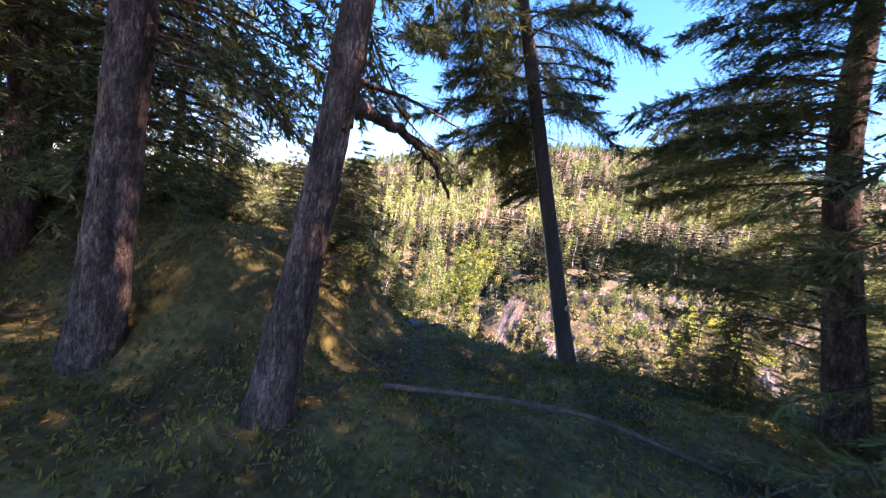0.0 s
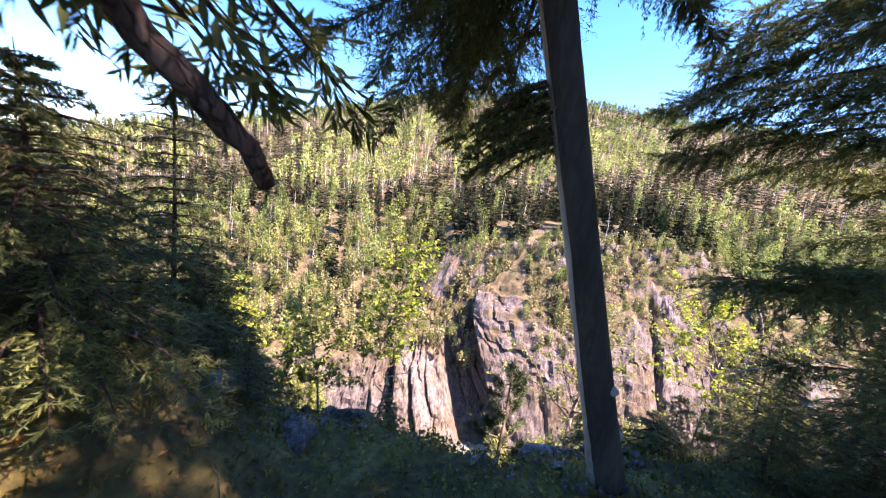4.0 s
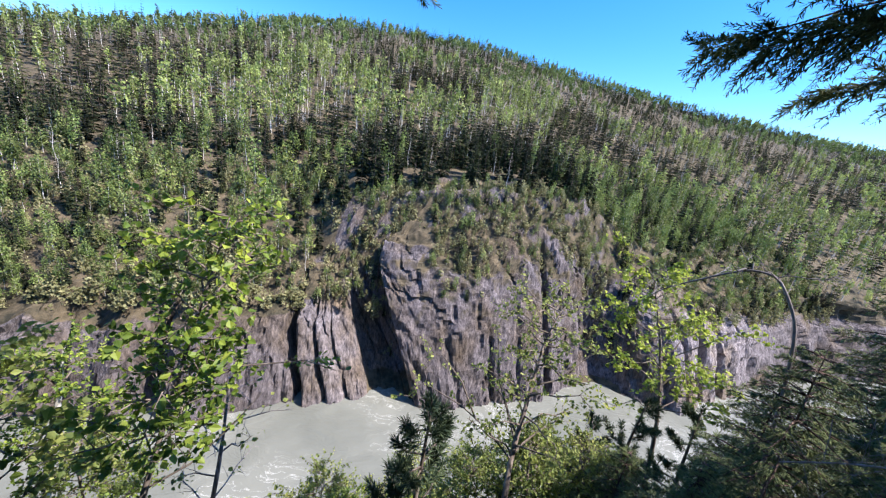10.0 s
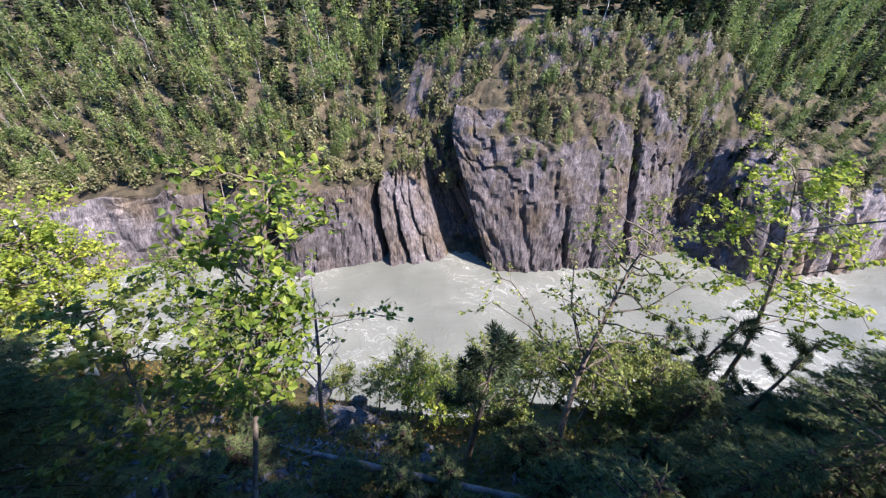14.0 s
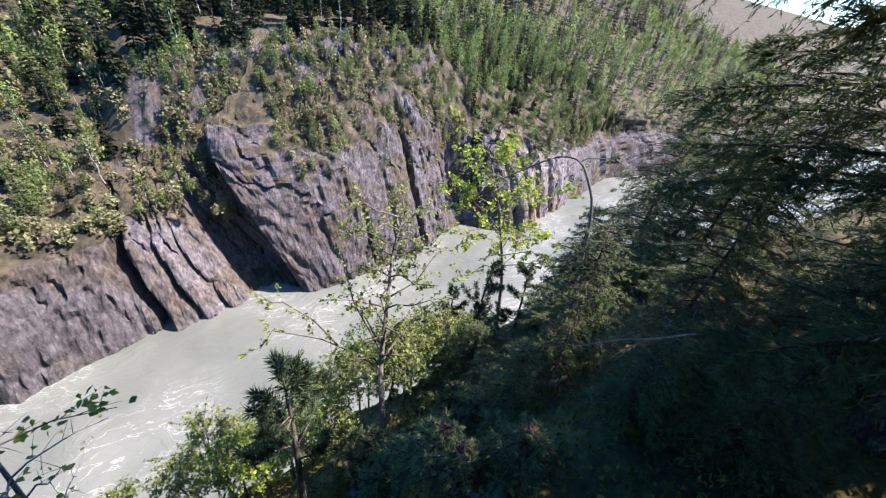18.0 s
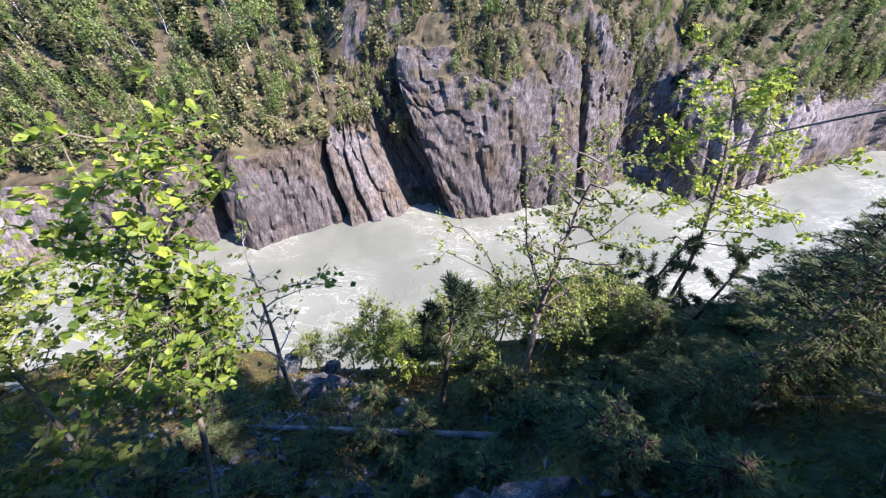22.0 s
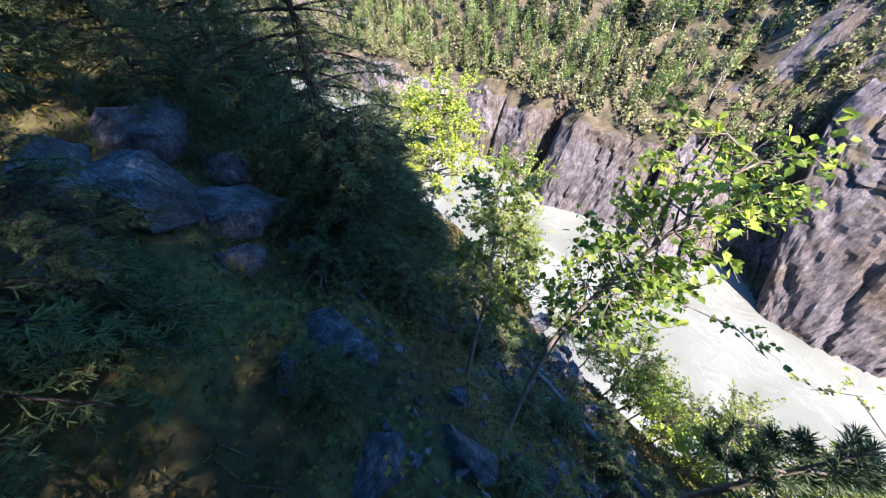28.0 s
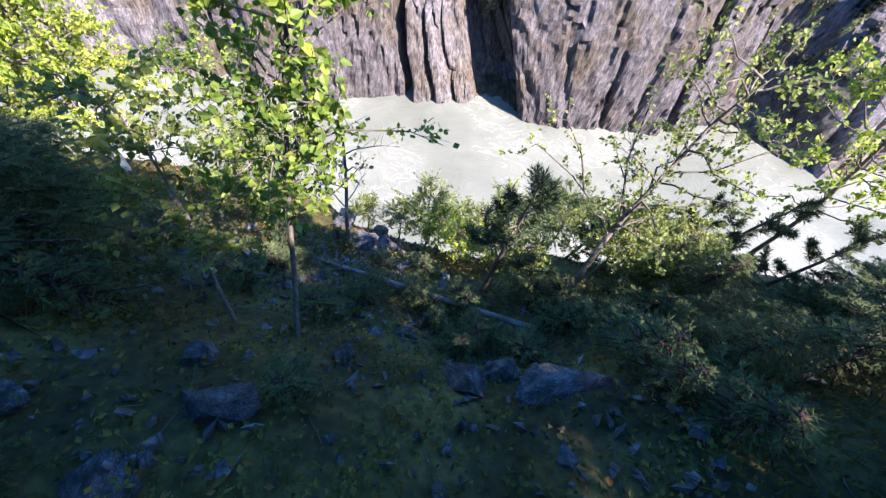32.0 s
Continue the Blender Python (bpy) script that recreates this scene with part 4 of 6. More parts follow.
def bough(crown, wood, rng, foot, az, length, rise, droop, thick, twigs, needle):
    """One conifer bough: a drooping limb, side twigs along it, and close rows of needle sprays on each twig."""
    t = np.linspace(0, 1, 6)
    out = np.array([math.cos(az), math.sin(az), 0.0])
    side = np.array([-math.sin(az), math.cos(az), 0.0])
    sway = (rng.random() - 0.5) * 0.3 * length
    droop = droop * (0.75 + 0.6 * rng.random())
    line = foot + np.outer(t * length, out) + np.outer(rise * length * t - droop * length * t**2, [0, 0, 1]) + np.outer(sway * t**2, side)
    wood.tube(line, thick * (1 - 0.85 * t), 4, cap=False)
    u = 0.12 + 0.88 * rng.random(twigs) ** 0.8
    sgn = np.where(rng.random(twigs) < 0.5, -1.0, 1.0)
    base = np.stack([np.interp(u, t, line[:, k]) for k in range(3)], 1)
    ln = length * (0.10 + 0.30 * (1 - u)) * (0.6 + 0.6 * rng.random(twigs))
    d = unit(np.outer(0.35 + 0.6 * rng.random(twigs), out) + np.outer(sgn * (0.45 + 0.7 * rng.random(twigs)), side) + np.outer(0.2 - 1.45 * rng.random(twigs), [0, 0, 1]))
    C, A, W = [], [], []
    per = max(3, int(np.mean(ln) / (needle * 0.8)))
    for k in range(per):
        f = (k + 0.6 + 0.4 * rng.random(twigs)) / per
        p = base + d * (ln * f)[:, None]
        for sg in (-1, 0, 1):
            dd = unit(d + sg * 0.8 * np.cross(d, [0, 0, 1]) + 0.42 * rng.normal(size=(twigs, 3)))
            s = needle * (0.7 + 0.6 * rng.random((twigs, 1))) * (1.15 - 0.5 * f[:, None])
            C.append(p + dd * s * 0.7)
            A.append(dd * s)
            W.append(unit(np.cross(dd, rng.normal(size=(twigs, 3)) * 0.5 + [0, 0, 1])) * s * 0.15)
    crown.cards(np.vstack(C), np.vstack(A), np.vstack(W), -0.3)


def conifer_meshes(seed, h, reach, whorls, arms, twigs, needle, low=0.06, radius=None, top=0.99, bare_to=0.0, mats=(M_NEEDLE, M_BARK)):
    """Trunk and crown of a standing conifer, foot at the origin."""
    rng = np.random.default_rng(seed)
    crown, wood, dead = Bits(), Bits(), Bits()
    radius = radius or 0.016 * h
    z = np.linspace(-0.3, h, 14)
    bend = 0.012 * h
    axis_x, axis_y = bend * np.sin(z * 0.9 / max(h, 1) * 3 + seed), bend * np.cos(z * 0.7 / max(h, 1) * 3 + seed) - bend * math.cos(seed)
    rad = radius * (1 - 0.92 * np.clip(z, 0, None) / h) * (1 + 0.55 * np.exp(-np.clip(z, 0, None) / (2.2 * radius + 0.05)))
    wood.tube(np.stack([axis_x, axis_y, z], 1), rad, 12 if radius > 0.08 else 7, 0.14, rng)
    for k in range(whorls):
        t = low + (top - low) * ((k + 0.3 * rng.random()) / whorls)
        n = max(3, int(round(arms * (0.75 + 0.5 * rng.random()))))
        for j in range(n):
            az = 6.283 * (j + rng.random()) / n
            ln = reach * (1 - t) ** 0.7 * (0.6 + 0.5 * rng.random()) + 0.04 * reach
            foot = np.array([np.interp(t * h, z, axis_x), np.interp(t * h, z, axis_y), t * h])
            if t < bare_to and rng.random() < 0.75:
                q = np.linspace(0, 1, 4)
                o = np.array([math.cos(az), math.sin(az), 0.05 - 0.35 * rng.random()])
                dead.tube(foot + np.outer(q * ln * 0.55, o) + np.outer(0.06 * ln * np.sin(q * 5), rng.normal(size=3)), 0.012 * (1 - 0.85 * q) + 0.002, 4, cap=False)
                continue
            bough(crown, wood, rng, foot, az, ln, 0.22 * t + 0.02, 0.32 + 0.2 * rng.random() - 0.2 * t, 0.010 + 0.012 * ln * 0.5, max(6, int(twigs * (0.35 + 0.65 * ln / reach))), needle)
    out = [("trunk", wood.mesh("trunk", mats[1], True)), ("crown", crown.mesh("crown", mats[0]))]
    if dead.n:
        out.append(("dead_branchwork", dead.mesh("dead_branchwork", M_TWIG)))
    return out


def plant(meshes, name, label, category, group, x, y, size=1.0, turn=0.0, tilt=(0, 0), z=None):
    at = Matrix.Translation((x, y, gz(x, y) if z is None else z)) @ Euler((radians(tilt[0]), radians(tilt[1]), turn)).to_matrix().to_4x4() @ Matrix.Diagonal((size, size, size, 1))
    tree = thing(name, label, category, group, at)
    for part_name, me in meshes:
        part(part_name, me, tree)
    return tree


TALL = [conifer_meshes(101, 14, 3.0, 28, 5, 19, 0.095, 0.12, 0.20, 0.99, 0.22), conifer_meshes(102, 15, 2.8, 28, 5, 19, 0.095, 0.10, 0.18, 0.99, 0.18), conifer_meshes(103, 13, 2.4, 34, 6, 30, 0.065, 0.08, 0.17, 0.99, 0.1)]
TALL.append(conifer_meshes(104, 13, 2.4, 26, 5, 28, 0.075, 0.40, 0.15))
YOUNG = [conifer_meshes(111, 3.2, 1.15, 22, 6, 30, 0.032, 0.05, 0.035), conifer_meshes(112, 2.4, 0.95, 19, 6, 28, 0.029, 0.05, 0.03), conifer_meshes(113, 4.2, 1.25, 24, 6, 30, 0.036, 0.06, 0.045), conifer_meshes(114, 1.9, 1.2, 17, 7, 32, 0.03, 0.06, 0.035)]
SEEDLING = [conifer_meshes(121, 0.55, 0.34, 7, 6, 14, 0.024, 0.08, 0.008), conifer_meshes(122, 0.42, 0.36, 6, 6, 14, 0.024, 0.1, 0.007)]

# tall wood to the sunny side and behind, unseen, added to shade the bluff
for k, (x, y, s, v) in enumerate(((5.7, -2.0, 1.2, 2), (9.0, -5.6, 1.0, 1), (11.5, -4.5, 1.1, 0), (6.2, -7.0, 1.35, 1), (9.9, -9.6, 1.1, 0), (14.8, -4.0, 1.2, 1), (8.6, -1.9, 0.95, 0), (11.0, -1.2, 1.05, 1), (7.6, -3.3, 0.9, 2), (7.4, -5.3, 1.0, 1), (10.6, -7.0, 1.1, 0), (13.4, -6.0, 1.2, 1), (5.4, -5.5, 1.35, 1), (3.4, -10.5, 1.05, 0), (-1.8, -11.8, 1.0, 1), (12.5, -8.0, 1.1, 1), (7.2, -4.3, 1.0, 2), (9.3, -3.6, 1.1, 2), (8.2, -6.3, 1.1, 2))):
    plant(TALL[v], "spruce_tree", "unseen tall spruce with drooping boughs, added to shade the bluff", "tree", "tall spruces on the bluff", x, y, s, k * 1.9)
for k, (x, y, s) in enumerate(((-4.75, -3.6, 0.8), (-5.6, -4.6, 0.85), (-4.2, -5.2, 0.9), (-6.0, -6.4, 0.85), (-7.2, -3.9, 0.9), (-8.4, -5.6, 0.95), (-5.4, -9.0, 1.0), (-9.6, -2.6, 0.9), (-10.8, -6.8, 1.05), (-7.4, -1.4, 0.6), (-12.6, -4.2, 1.0), (-8.2, 1.0, 0.55), (-5.6, -3.0, 0.62), (-11.5, -0.5, 0.9), (-14.5, -2.0, 1.0), (-15.0, -7.0, 1.1), (-10.0, -10.0, 1.1), (-18, -4.5, 1.1), (-17.0, 0.2, 0.9), (-22, -1.5, 1.1), (-13.0, 1.8, 0.7))):
    plant(TALL[(k + 1) % 3], "spruce_tree", "tall shaded spruce with a bare lower trunk", "tree", "shaded spruces in the wood", x, y, s, k * 2.3 + 1)
for k, (x, y, s, v) in enumerate(((-1.6, -1.0, 0.8, 3), (-4.6, 0.5, 0.8, 0), (-6.1, -0.4, 1.05, 2), (-4.1, 1.65, 0.7, 3), (-4.9, 2.3, 0.7, 0), (-2.6, 0.85, 0.85, 3), (-3.1, 0.9, 0.82, 2), (-5.8, 1.3, 1.0, 0), (-1.75, -0.45, 0.34, 1), (-1.75, -0.95, 0.38, 1), (-1.3, 0.05, 0.3, 1), (-2.15, -0.55, 0.34, 0), (-3.7, -0.1, 0.55, 0), (-4.3, -1.0, 0.7, 1), (-2.95, 1.3, 0.85, 3), (-3.9, -2.7, 1.5, 2), (-5.0, -1.7, 1.5, 2))):
    plant(YOUNG[v], "young_spruce", "young dark green spruce at the edge of the drop", "tree", "young spruces at the edge", x, y, s, k * 1.3)
for k, (x, y, s, v) in enumerate(((3.1, 2.9, 0.63, 1), (3.7, 2.2, 0.8, 0), (4.6, 3.0, 0.62, 2), (2.75, 1.9, 0.5, 1), (5.6, 2.2, 0.62, 2), (4.0, 1.5, 0.61, 0), (3.2, 1.2, 0.32, 0), (3.6, 0.7, 0.5, 1), (2.9, 2.4, 0.35, 0), (4.2, 2.5, 0.6, 1), (5.2, 3.4, 0.6, 0), (3.9, 3.5, 0.56, 1), (3.5, 3.7, 0.59, 0), (4.2, 4.3, 0.6, 0), (5.7, 2.6, 0.8, 2), (6.7, 3.5, 0.95, 2), (5.5, 0.7, 1.0, 2), (7.6, 2.4, 1.0, 2), (6.6, 0.2, 1.3, 2), (8.4, 4.2, 1.1, 2))):
    plant(YOUNG[v], "young_spruce", "dense shaded young spruce beside the slope", "tree", "young spruces beside the slope", x, y, s, k * 1.7 + 0.6)
for k, (x, y, s, v) in enumerate(((-0.45, 1.8, 0.9, 0), (0.0, 2.1, 1.0, 1), (0.72, 1.5, 0.9, 1), (1.9, 1.65, 1.3, 0), (1.6, 2.0, 1.1, 1), (-0.3, 0.75, 0.75, 0), (0.35, 1.75, 0.7, 0), (-1.9, 0.9, 1.3, 0), (-2.2, 0.35, 1.2, 1), (-1.6, 1.55, 1.0, 1), (2.3, 1.3, 1.2, 1), (2.6, 2.5, 1.3, 0), (-2.7, 0.7, 1.4, 0))):
    plant(SEEDLING[v], "fir_seedling", "small green fir seedling rooted in mossy scree", "plant", "fir seedlings on the slope", x, y, s, k * 0.9)


# ---------------------------------------------------------------- the three big trunks along the way
def leaning_trunk(name, label, points, radii, mat, seed, knots=(), stubs=(), plates=0, boughs=(), bark=None, dense=36, needle=0.048):
    """A trunk along given points, with scaly bark plates, knots, dead branches and boughs of its own."""
    rng = np.random.default_rng(seed)
    tree = thing(name, label, "tree")
    pts = np.asarray(points, float)
    s = np.linspace(0, len(pts) - 1, 8 * len(pts))
    fine = np.stack([np.interp(s, np.arange(len(pts)), pts[:, k]) for k in range(3)], 1)
    for _ in range(6):
        fine[1:-1] = (fine[:-2] + 2 * fine[1:-1] + fine[2:]) / 4
    rad = np.interp(s, np.arange(len(pts)), radii)
    wood = Bits()
    wood.tube(fine, rad, 28, 0.06 if plates else 0.025, rng)
    for h, az, r in knots:
        c = np.array([np.interp(h, fine[:, 2], fine[:, k]) for k in range(3)])
        rr = np.interp(h, fine[:, 2], rad)
        o = np.array([math.cos(az), math.sin(az), 0.15])
        wood.tube([c + o * rr * 0.7, c + o * (rr + 0.25 * r), c + o * (rr + 0.8 * r)], [r, r * 0.8, r * 0.3], 8, 0.2, rng)
    part("trunk", wood.mesh("trunk", mat, True), tree)
    if bark:
        # what is left of the bark: a shell over one side, with a torn edge along the bared wood
        sheet, (az0, az1) = Bits(), bark
        m, sides = len(fine), 24
        edge = np.cumsum(rng.normal(size=m)) * 0.035
        edge -= np.linspace(edge[0], edge[-1], m)
        V = []
        for lift in (0.012, -0.01):
            for i in range(m):
                az = np.linspace(az0 + edge[i], az1 - edge[i], sides)
                r = rad[i] + lift + (0.004 * (rng.random(sides) - 0.5) if lift > 0 else 0)
                V += [fine[i] + [r[j] * math.cos(az[j]) if lift > 0 else r * math.cos(az[j]), (r[j] if lift > 0 else r) * math.sin(az[j]), 0.0] for j in range(sides)]
        F = []
        for i in range(m - 1):
            for j in range(sides - 1):
                a = i * sides + j
                F += [(a, a + 1, a + sides + 1), (a, a + sides + 1, a + sides)]
            for a in (i * sides, i * sides + sides - 1):
                b = a + m * sides
                F += [(a, b, b + sides), (a, b + sides, a + sides)]
        sheet.add(V, F)
        part("bark", sheet.mesh("bark", M_BARK_SMOOTH, True), tree, "dark remaining bark on one side")
    if plates:
        flakes = Bits()
        for _ in range(plates):
            h = fine[0, 2] + 0.1 + (fine[-1, 2] - fine[0, 2] - 0.2) * rng.random()
            c = np.array([np.interp(h, fine[:, 2], fine[:, k]) for k in range(3)])
            rr, az = np.interp(h, fine[:, 2], rad), rng.random() * 6.283
            o, t = np.array([math.cos(az), math.sin(az), 0]), np.array([-math.sin(az), math.cos(az), 0])
            a, b = 0.012 + 0.018 * rng.random(), 0.03 + 0.06 * rng.random()
            lift = rr * 1.0 + 0.004 + 0.008 * rng.random()
            ring = [(-a, -b * 0.8), (a * 0.7, -b), (a, 0.2 * b), (a * 0.4, b), (-a * 0.8, b * 0.7)]
            V = [c + o * (lift - 0.5 * u * u / rr) + t * u + np.array([0, 0, w]) for u, w in ring] + [c + o * (lift - 0.02) + t * u * 1.25 + np.array([0, 0, w * 1.1]) for u, w in ring]
            F = [(0, 1, 2), (0, 2, 3), (0, 3, 4)] + [f for i in range(5) for f in ((i, 5 + i, 5 + (i + 1) % 5), (i, 5 + (i + 1) % 5, (i + 1) % 5))]
            flakes.add(V, F)
        tagged(part("loose_bark", flakes.mesh("loose_bark", mat), tree), "loose scaly bark plates", kind="stuff")
    for line, r in stubs:
        b = Bits()
        line = np.asarray(line, float)
        q = np.linspace(0, len(line) - 1, 5 * len(line))
        fl = np.stack([np.interp(q, np.arange(len(line)), line[:, k]) for k in range(3)], 1)
        fl[2:-1] += rng.normal(size=(len(fl) - 3, 3)) * r * 0.16
        b.tube(fl, r * (1 - 0.75 * q / q[-1]), 7, 0.2, rng)
        for _ in range(9):
            j = rng.integers(3, len(fl))
            d = unit(rng.normal(size=3) + [0, 0, -0.3])
            ln = 0.06 + 0.2 * rng.random()
            b.tube([fl[j], fl[j] + d * ln * 0.5 + [0, 0, 0.02], fl[j] + d * ln], [r * 0.16, r * 0.11, 0.0015], 4, cap=False)
        arm = part("dead_branch", b.mesh("dead_branch", M_BARK, True), tree, "crooked dead branch with lichen")
        hang = Bits()
        n = 320
        j = rng.integers(2, len(fl), n)
        ln = 0.006 + 0.03 * rng.random((n, 1)) ** 2
        hang.cards(fl[j] + [0, 0, -1] * ln, np.array([0, 0, -1.0]) * ln + rng.normal(size=(n, 3)) * 0.006, unit(rng.normal(size=(n, 3)) * [1, 1, 0]) * 0.0035)
        tagged(part("lichen", hang.mesh("lichen", M_LICHEN), arm), "pale strands of hanging lichen", kind="stuff")
    if boughs:
        for foot, az, ln, rise, droop in boughs:
            crown, limb = Bits(), Bits()
            bough(crown, limb, rng, np.asarray(foot, float), az, ln, rise, droop, 0.02, int(dense * ln), needle)
            arm = part("bough", limb.mesh("bough", M_BARK), tree)
            tagged(part("needle_spray", crown.mesh("needle_spray", M_NEEDLE), arm), kind="stuff")
    return tree


def ring_boughs(x, y, z0, z1, n, ln, seed):
    rng = np.random.default_rng(seed)
    return [((x, y, z0 + (z1 - z0) * rng.random()), 6.283 * rng.random(), ln * (0.6 + 0.6 * rng.random()), 0.05, 0.25 + 0.2 * rng.random()) for _ in range(n)]


leaning_trunk("spruce_tree", "thick spruce trunk with reddish scaly bark", [(-0.02, -3.58, -0.55), (0.02, -3.54, 0.0), (0.1, -3.46, 1.1), (0.15, -3.41, 2.1), (0.19, -3.37, 3.1), (0.3, -3.2, 6), (0.4, -3.1, 9.5)], [0.24, 0.15, 0.113, 0.104, 0.098, 0.08, 0.03], M_BARK, 7, plates=420, dense=28, needle=0.055,
              stubs=[([(0.13, -3.4, 2.0), (0.0, -3.0, 2.1), (-0.01, -2.6, 2.13), (-0.02, -2.22, 2.09), (0.1, -1.89, 1.95), (0.2, -1.6, 1.62)], 0.075), ([(0.16, -3.38, 2.2), (-0.02, -2.96, 2.3), (-0.04, -2.41, 2.43), (0.13, -1.91, 2.41), (0.3, -1.5, 2.36)], 0.028), ([(0.02, -2.7, 2.3), (0.05, -2.45, 2.2), (0.12, -2.1, 2.08)], 0.014), ([(0.17, -3.4, 2.5), (-0.5, -2.9, 2.6), (-1.1, -2.3, 2.1)], 0.02), ([(0.1, -3.44, 0.95), (0.2, -3.38, 0.96), (0.29, -3.33, 1.0)], 0.02)],
              boughs=ring_boughs(0.25, -3.25, 3.3, 8.8, 30, 2.0, 3) + [((-0.02, -2.3 + 0.14 * k, 2.12), 1.25 + 0.35 * (k % 3), 0.75 + 0.1 * (k % 2), 0.0, 0.35) for k in range(4)] + [((0.0, -3.3, 2.75 + 0.1 * k), 1.9 + 0.2 * (k % 4), 1.5 + 0.15 * (k % 3), 0.05, 0.3) for k in range(3)])
leaning_trunk("spruce_tree", "broad shaded spruce trunk with rough bark", [(-1.9, -3.78, -0.8), (-1.87, -3.73, -0.15), (-1.87, -3.7, 1.0), (-1.9, -3.68, 2.0), (-1.93, -3.66, 3.0), (-1.9, -3.6, 6), (-1.8, -3.5, 11)], [0.34, 0.2, 0.165, 0.155, 0.145, 0.12, 0.04], M_BARK, 8, plates=360, dense=22, needle=0.06,
              stubs=[([(-1.97, -3.66, 2.5), (-1.4, -3.1, 2.4), (-0.8, -2.5, 1.7)], 0.026), ([(-1.97, -3.66, 3.0), (-1.2, -3.3, 3.1), (-0.5, -2.7, 2.4)], 0.026), ([(-1.97, -3.66, 2.2), (-2.4, -3.1, 2.3), (-2.8, -2.4, 1.8)], 0.02)],
              boughs=ring_boughs(-1.95, -3.62, 3.2, 10, 36, 2.6, 4) + [((-1.92, -3.6, 2.3 + 0.11 * k), 0.75 + 0.13 * ((k * 5) % 8), 1.7 + 0.12 * ((k * 3) % 6), 0.1, 0.32) for k in range(9)])
leaning_trunk("spruce_tree", "straight spruce with long low boughs at the edge", [(4.78, 0.18, -1.1), (4.7, 0.22, -0.4), (4.45, 0.34, 1.2), (4.3, 0.41, 2.2), (4.2, 0.45, 3.2), (4.15, 0.45, 5.5), (4.1, 0.45, 8.5)], [0.3, 0.2, 0.165, 0.155, 0.145, 0.1, 0.03], M_BARK, 10, plates=160, dense=46, needle=0.032,
              boughs=[((4.42, 0.35, 0.5 + 0.28 * k), (1.75 + 0.155 * ((k * 7) % 19) if k < 7 else 3.2 + 0.1 * ((k * 7) % 16)), 1.2 + 0.09 * ((k * 5) % 9), 0.06, 0.2 + 0.02 * (k % 6)) for k in range(14)] + [((4.22, 0.43, 2.8 + 0.12 * k), (3.5 if k > 8 else 3.3) + 0.1 * ((k * 5) % 8), 1.8 + 0.09 * ((k * 3) % 9), 0.06, 0.22 + 0.02 * (k % 5)) for k in range(32)]
              + [((4.3, 0.42, 2.4 + 0.14 * k), 2.24 + 0.07 * ((k * 3) % 5), 2.4 + 0.13 * ((k * 2) % 5), 0.06, 0.16) for k in range(12)] + [((4.42, 0.36, 1.3 + 0.16 * k), 1.72 + 0.09 * ((k * 3) % 5), 1.6 + 0.12 * (k % 4), 0.05, 0.16) for k in range(7)] + [((4.45, 0.35, 1.15), 3.43, 2.6, 0.2, 0.1), ((4.45, 0.35, 1.3), 3.33, 2.4, 0.16, 0.1), ((4.48, 0.32, 0.95), 3.5, 2.5, 0.15, 0.1)] + [((4.15, 0.45, 4.4 + 0.15 * k), 3.3 + 0.18 * ((k * 7) % 13), 1.3 + 0.1 * ((k * 3) % 8), 0.05, 0.3) for k in range(18)])
leaning_trunk("leaning_tree", "leaning trunk, half pale bare wood and half dark bark", [(1.83, 0.55, -1.05), (1.68, 0.48, -0.5), (1.54, 0.41, 0.0), (1.26, 0.28, 1.0), (0.98, 0.15, 2.0), (0.71, 0.02, 3.0), (0.15, -0.25, 5.0), (-0.82, -0.71, 8.5)], [0.19, 0.145, 0.122, 0.11, 0.105, 0.1, 0.08, 0.03], M_BARED_WOOD, 9, bark=(-2.3, 1.3), dense=85, needle=0.027, knots=((0.35, -0.6, 0.05), (1.9, 2.6, 0.03), (-0.1, 0.4, 0.06), (0.9, 3.6, 0.016)),
              boughs=[((0.98 - 0.008 * k, 0.15 - 0.004 * k, 2.0 + 0.03 * k), 3.0 + 0.07 * ((k * 5) % 9), 0.45 + 0.035 * ((k * 3) % 7), 0.0, 0.5) for k in range(14)] + [((0.8 - 0.025 * k, 0.04 - 0.012 * k, 2.85 + 0.09 * k), 1.9 + 0.28 * ((k * 7) % 10), 1.2 + 0.1 * ((k * 3) % 8), 0.03, 0.28) for k in range(22)] + [((0.72 - 0.033 * k, 0.0 - 0.016 * k, 3.1 + 0.12 * k), -0.8 + 0.25 * ((k * 5) % 9), 1.1 + 0.1 * ((k * 3) % 6), 0.05, 0.25) for k in range(12)] + ring_boughs(0.0, -0.3, 4.4, 8, 28, 1.9, 6) + [((0.68 - 0.02 * k, 0.0, 3.0 + 0.06 * k), 1.74 + 0.12 * ((k * 3) % 8), 1.8 + 0.08 * ((k * 5) % 6), 0.0, 0.38) for k in range(7)])


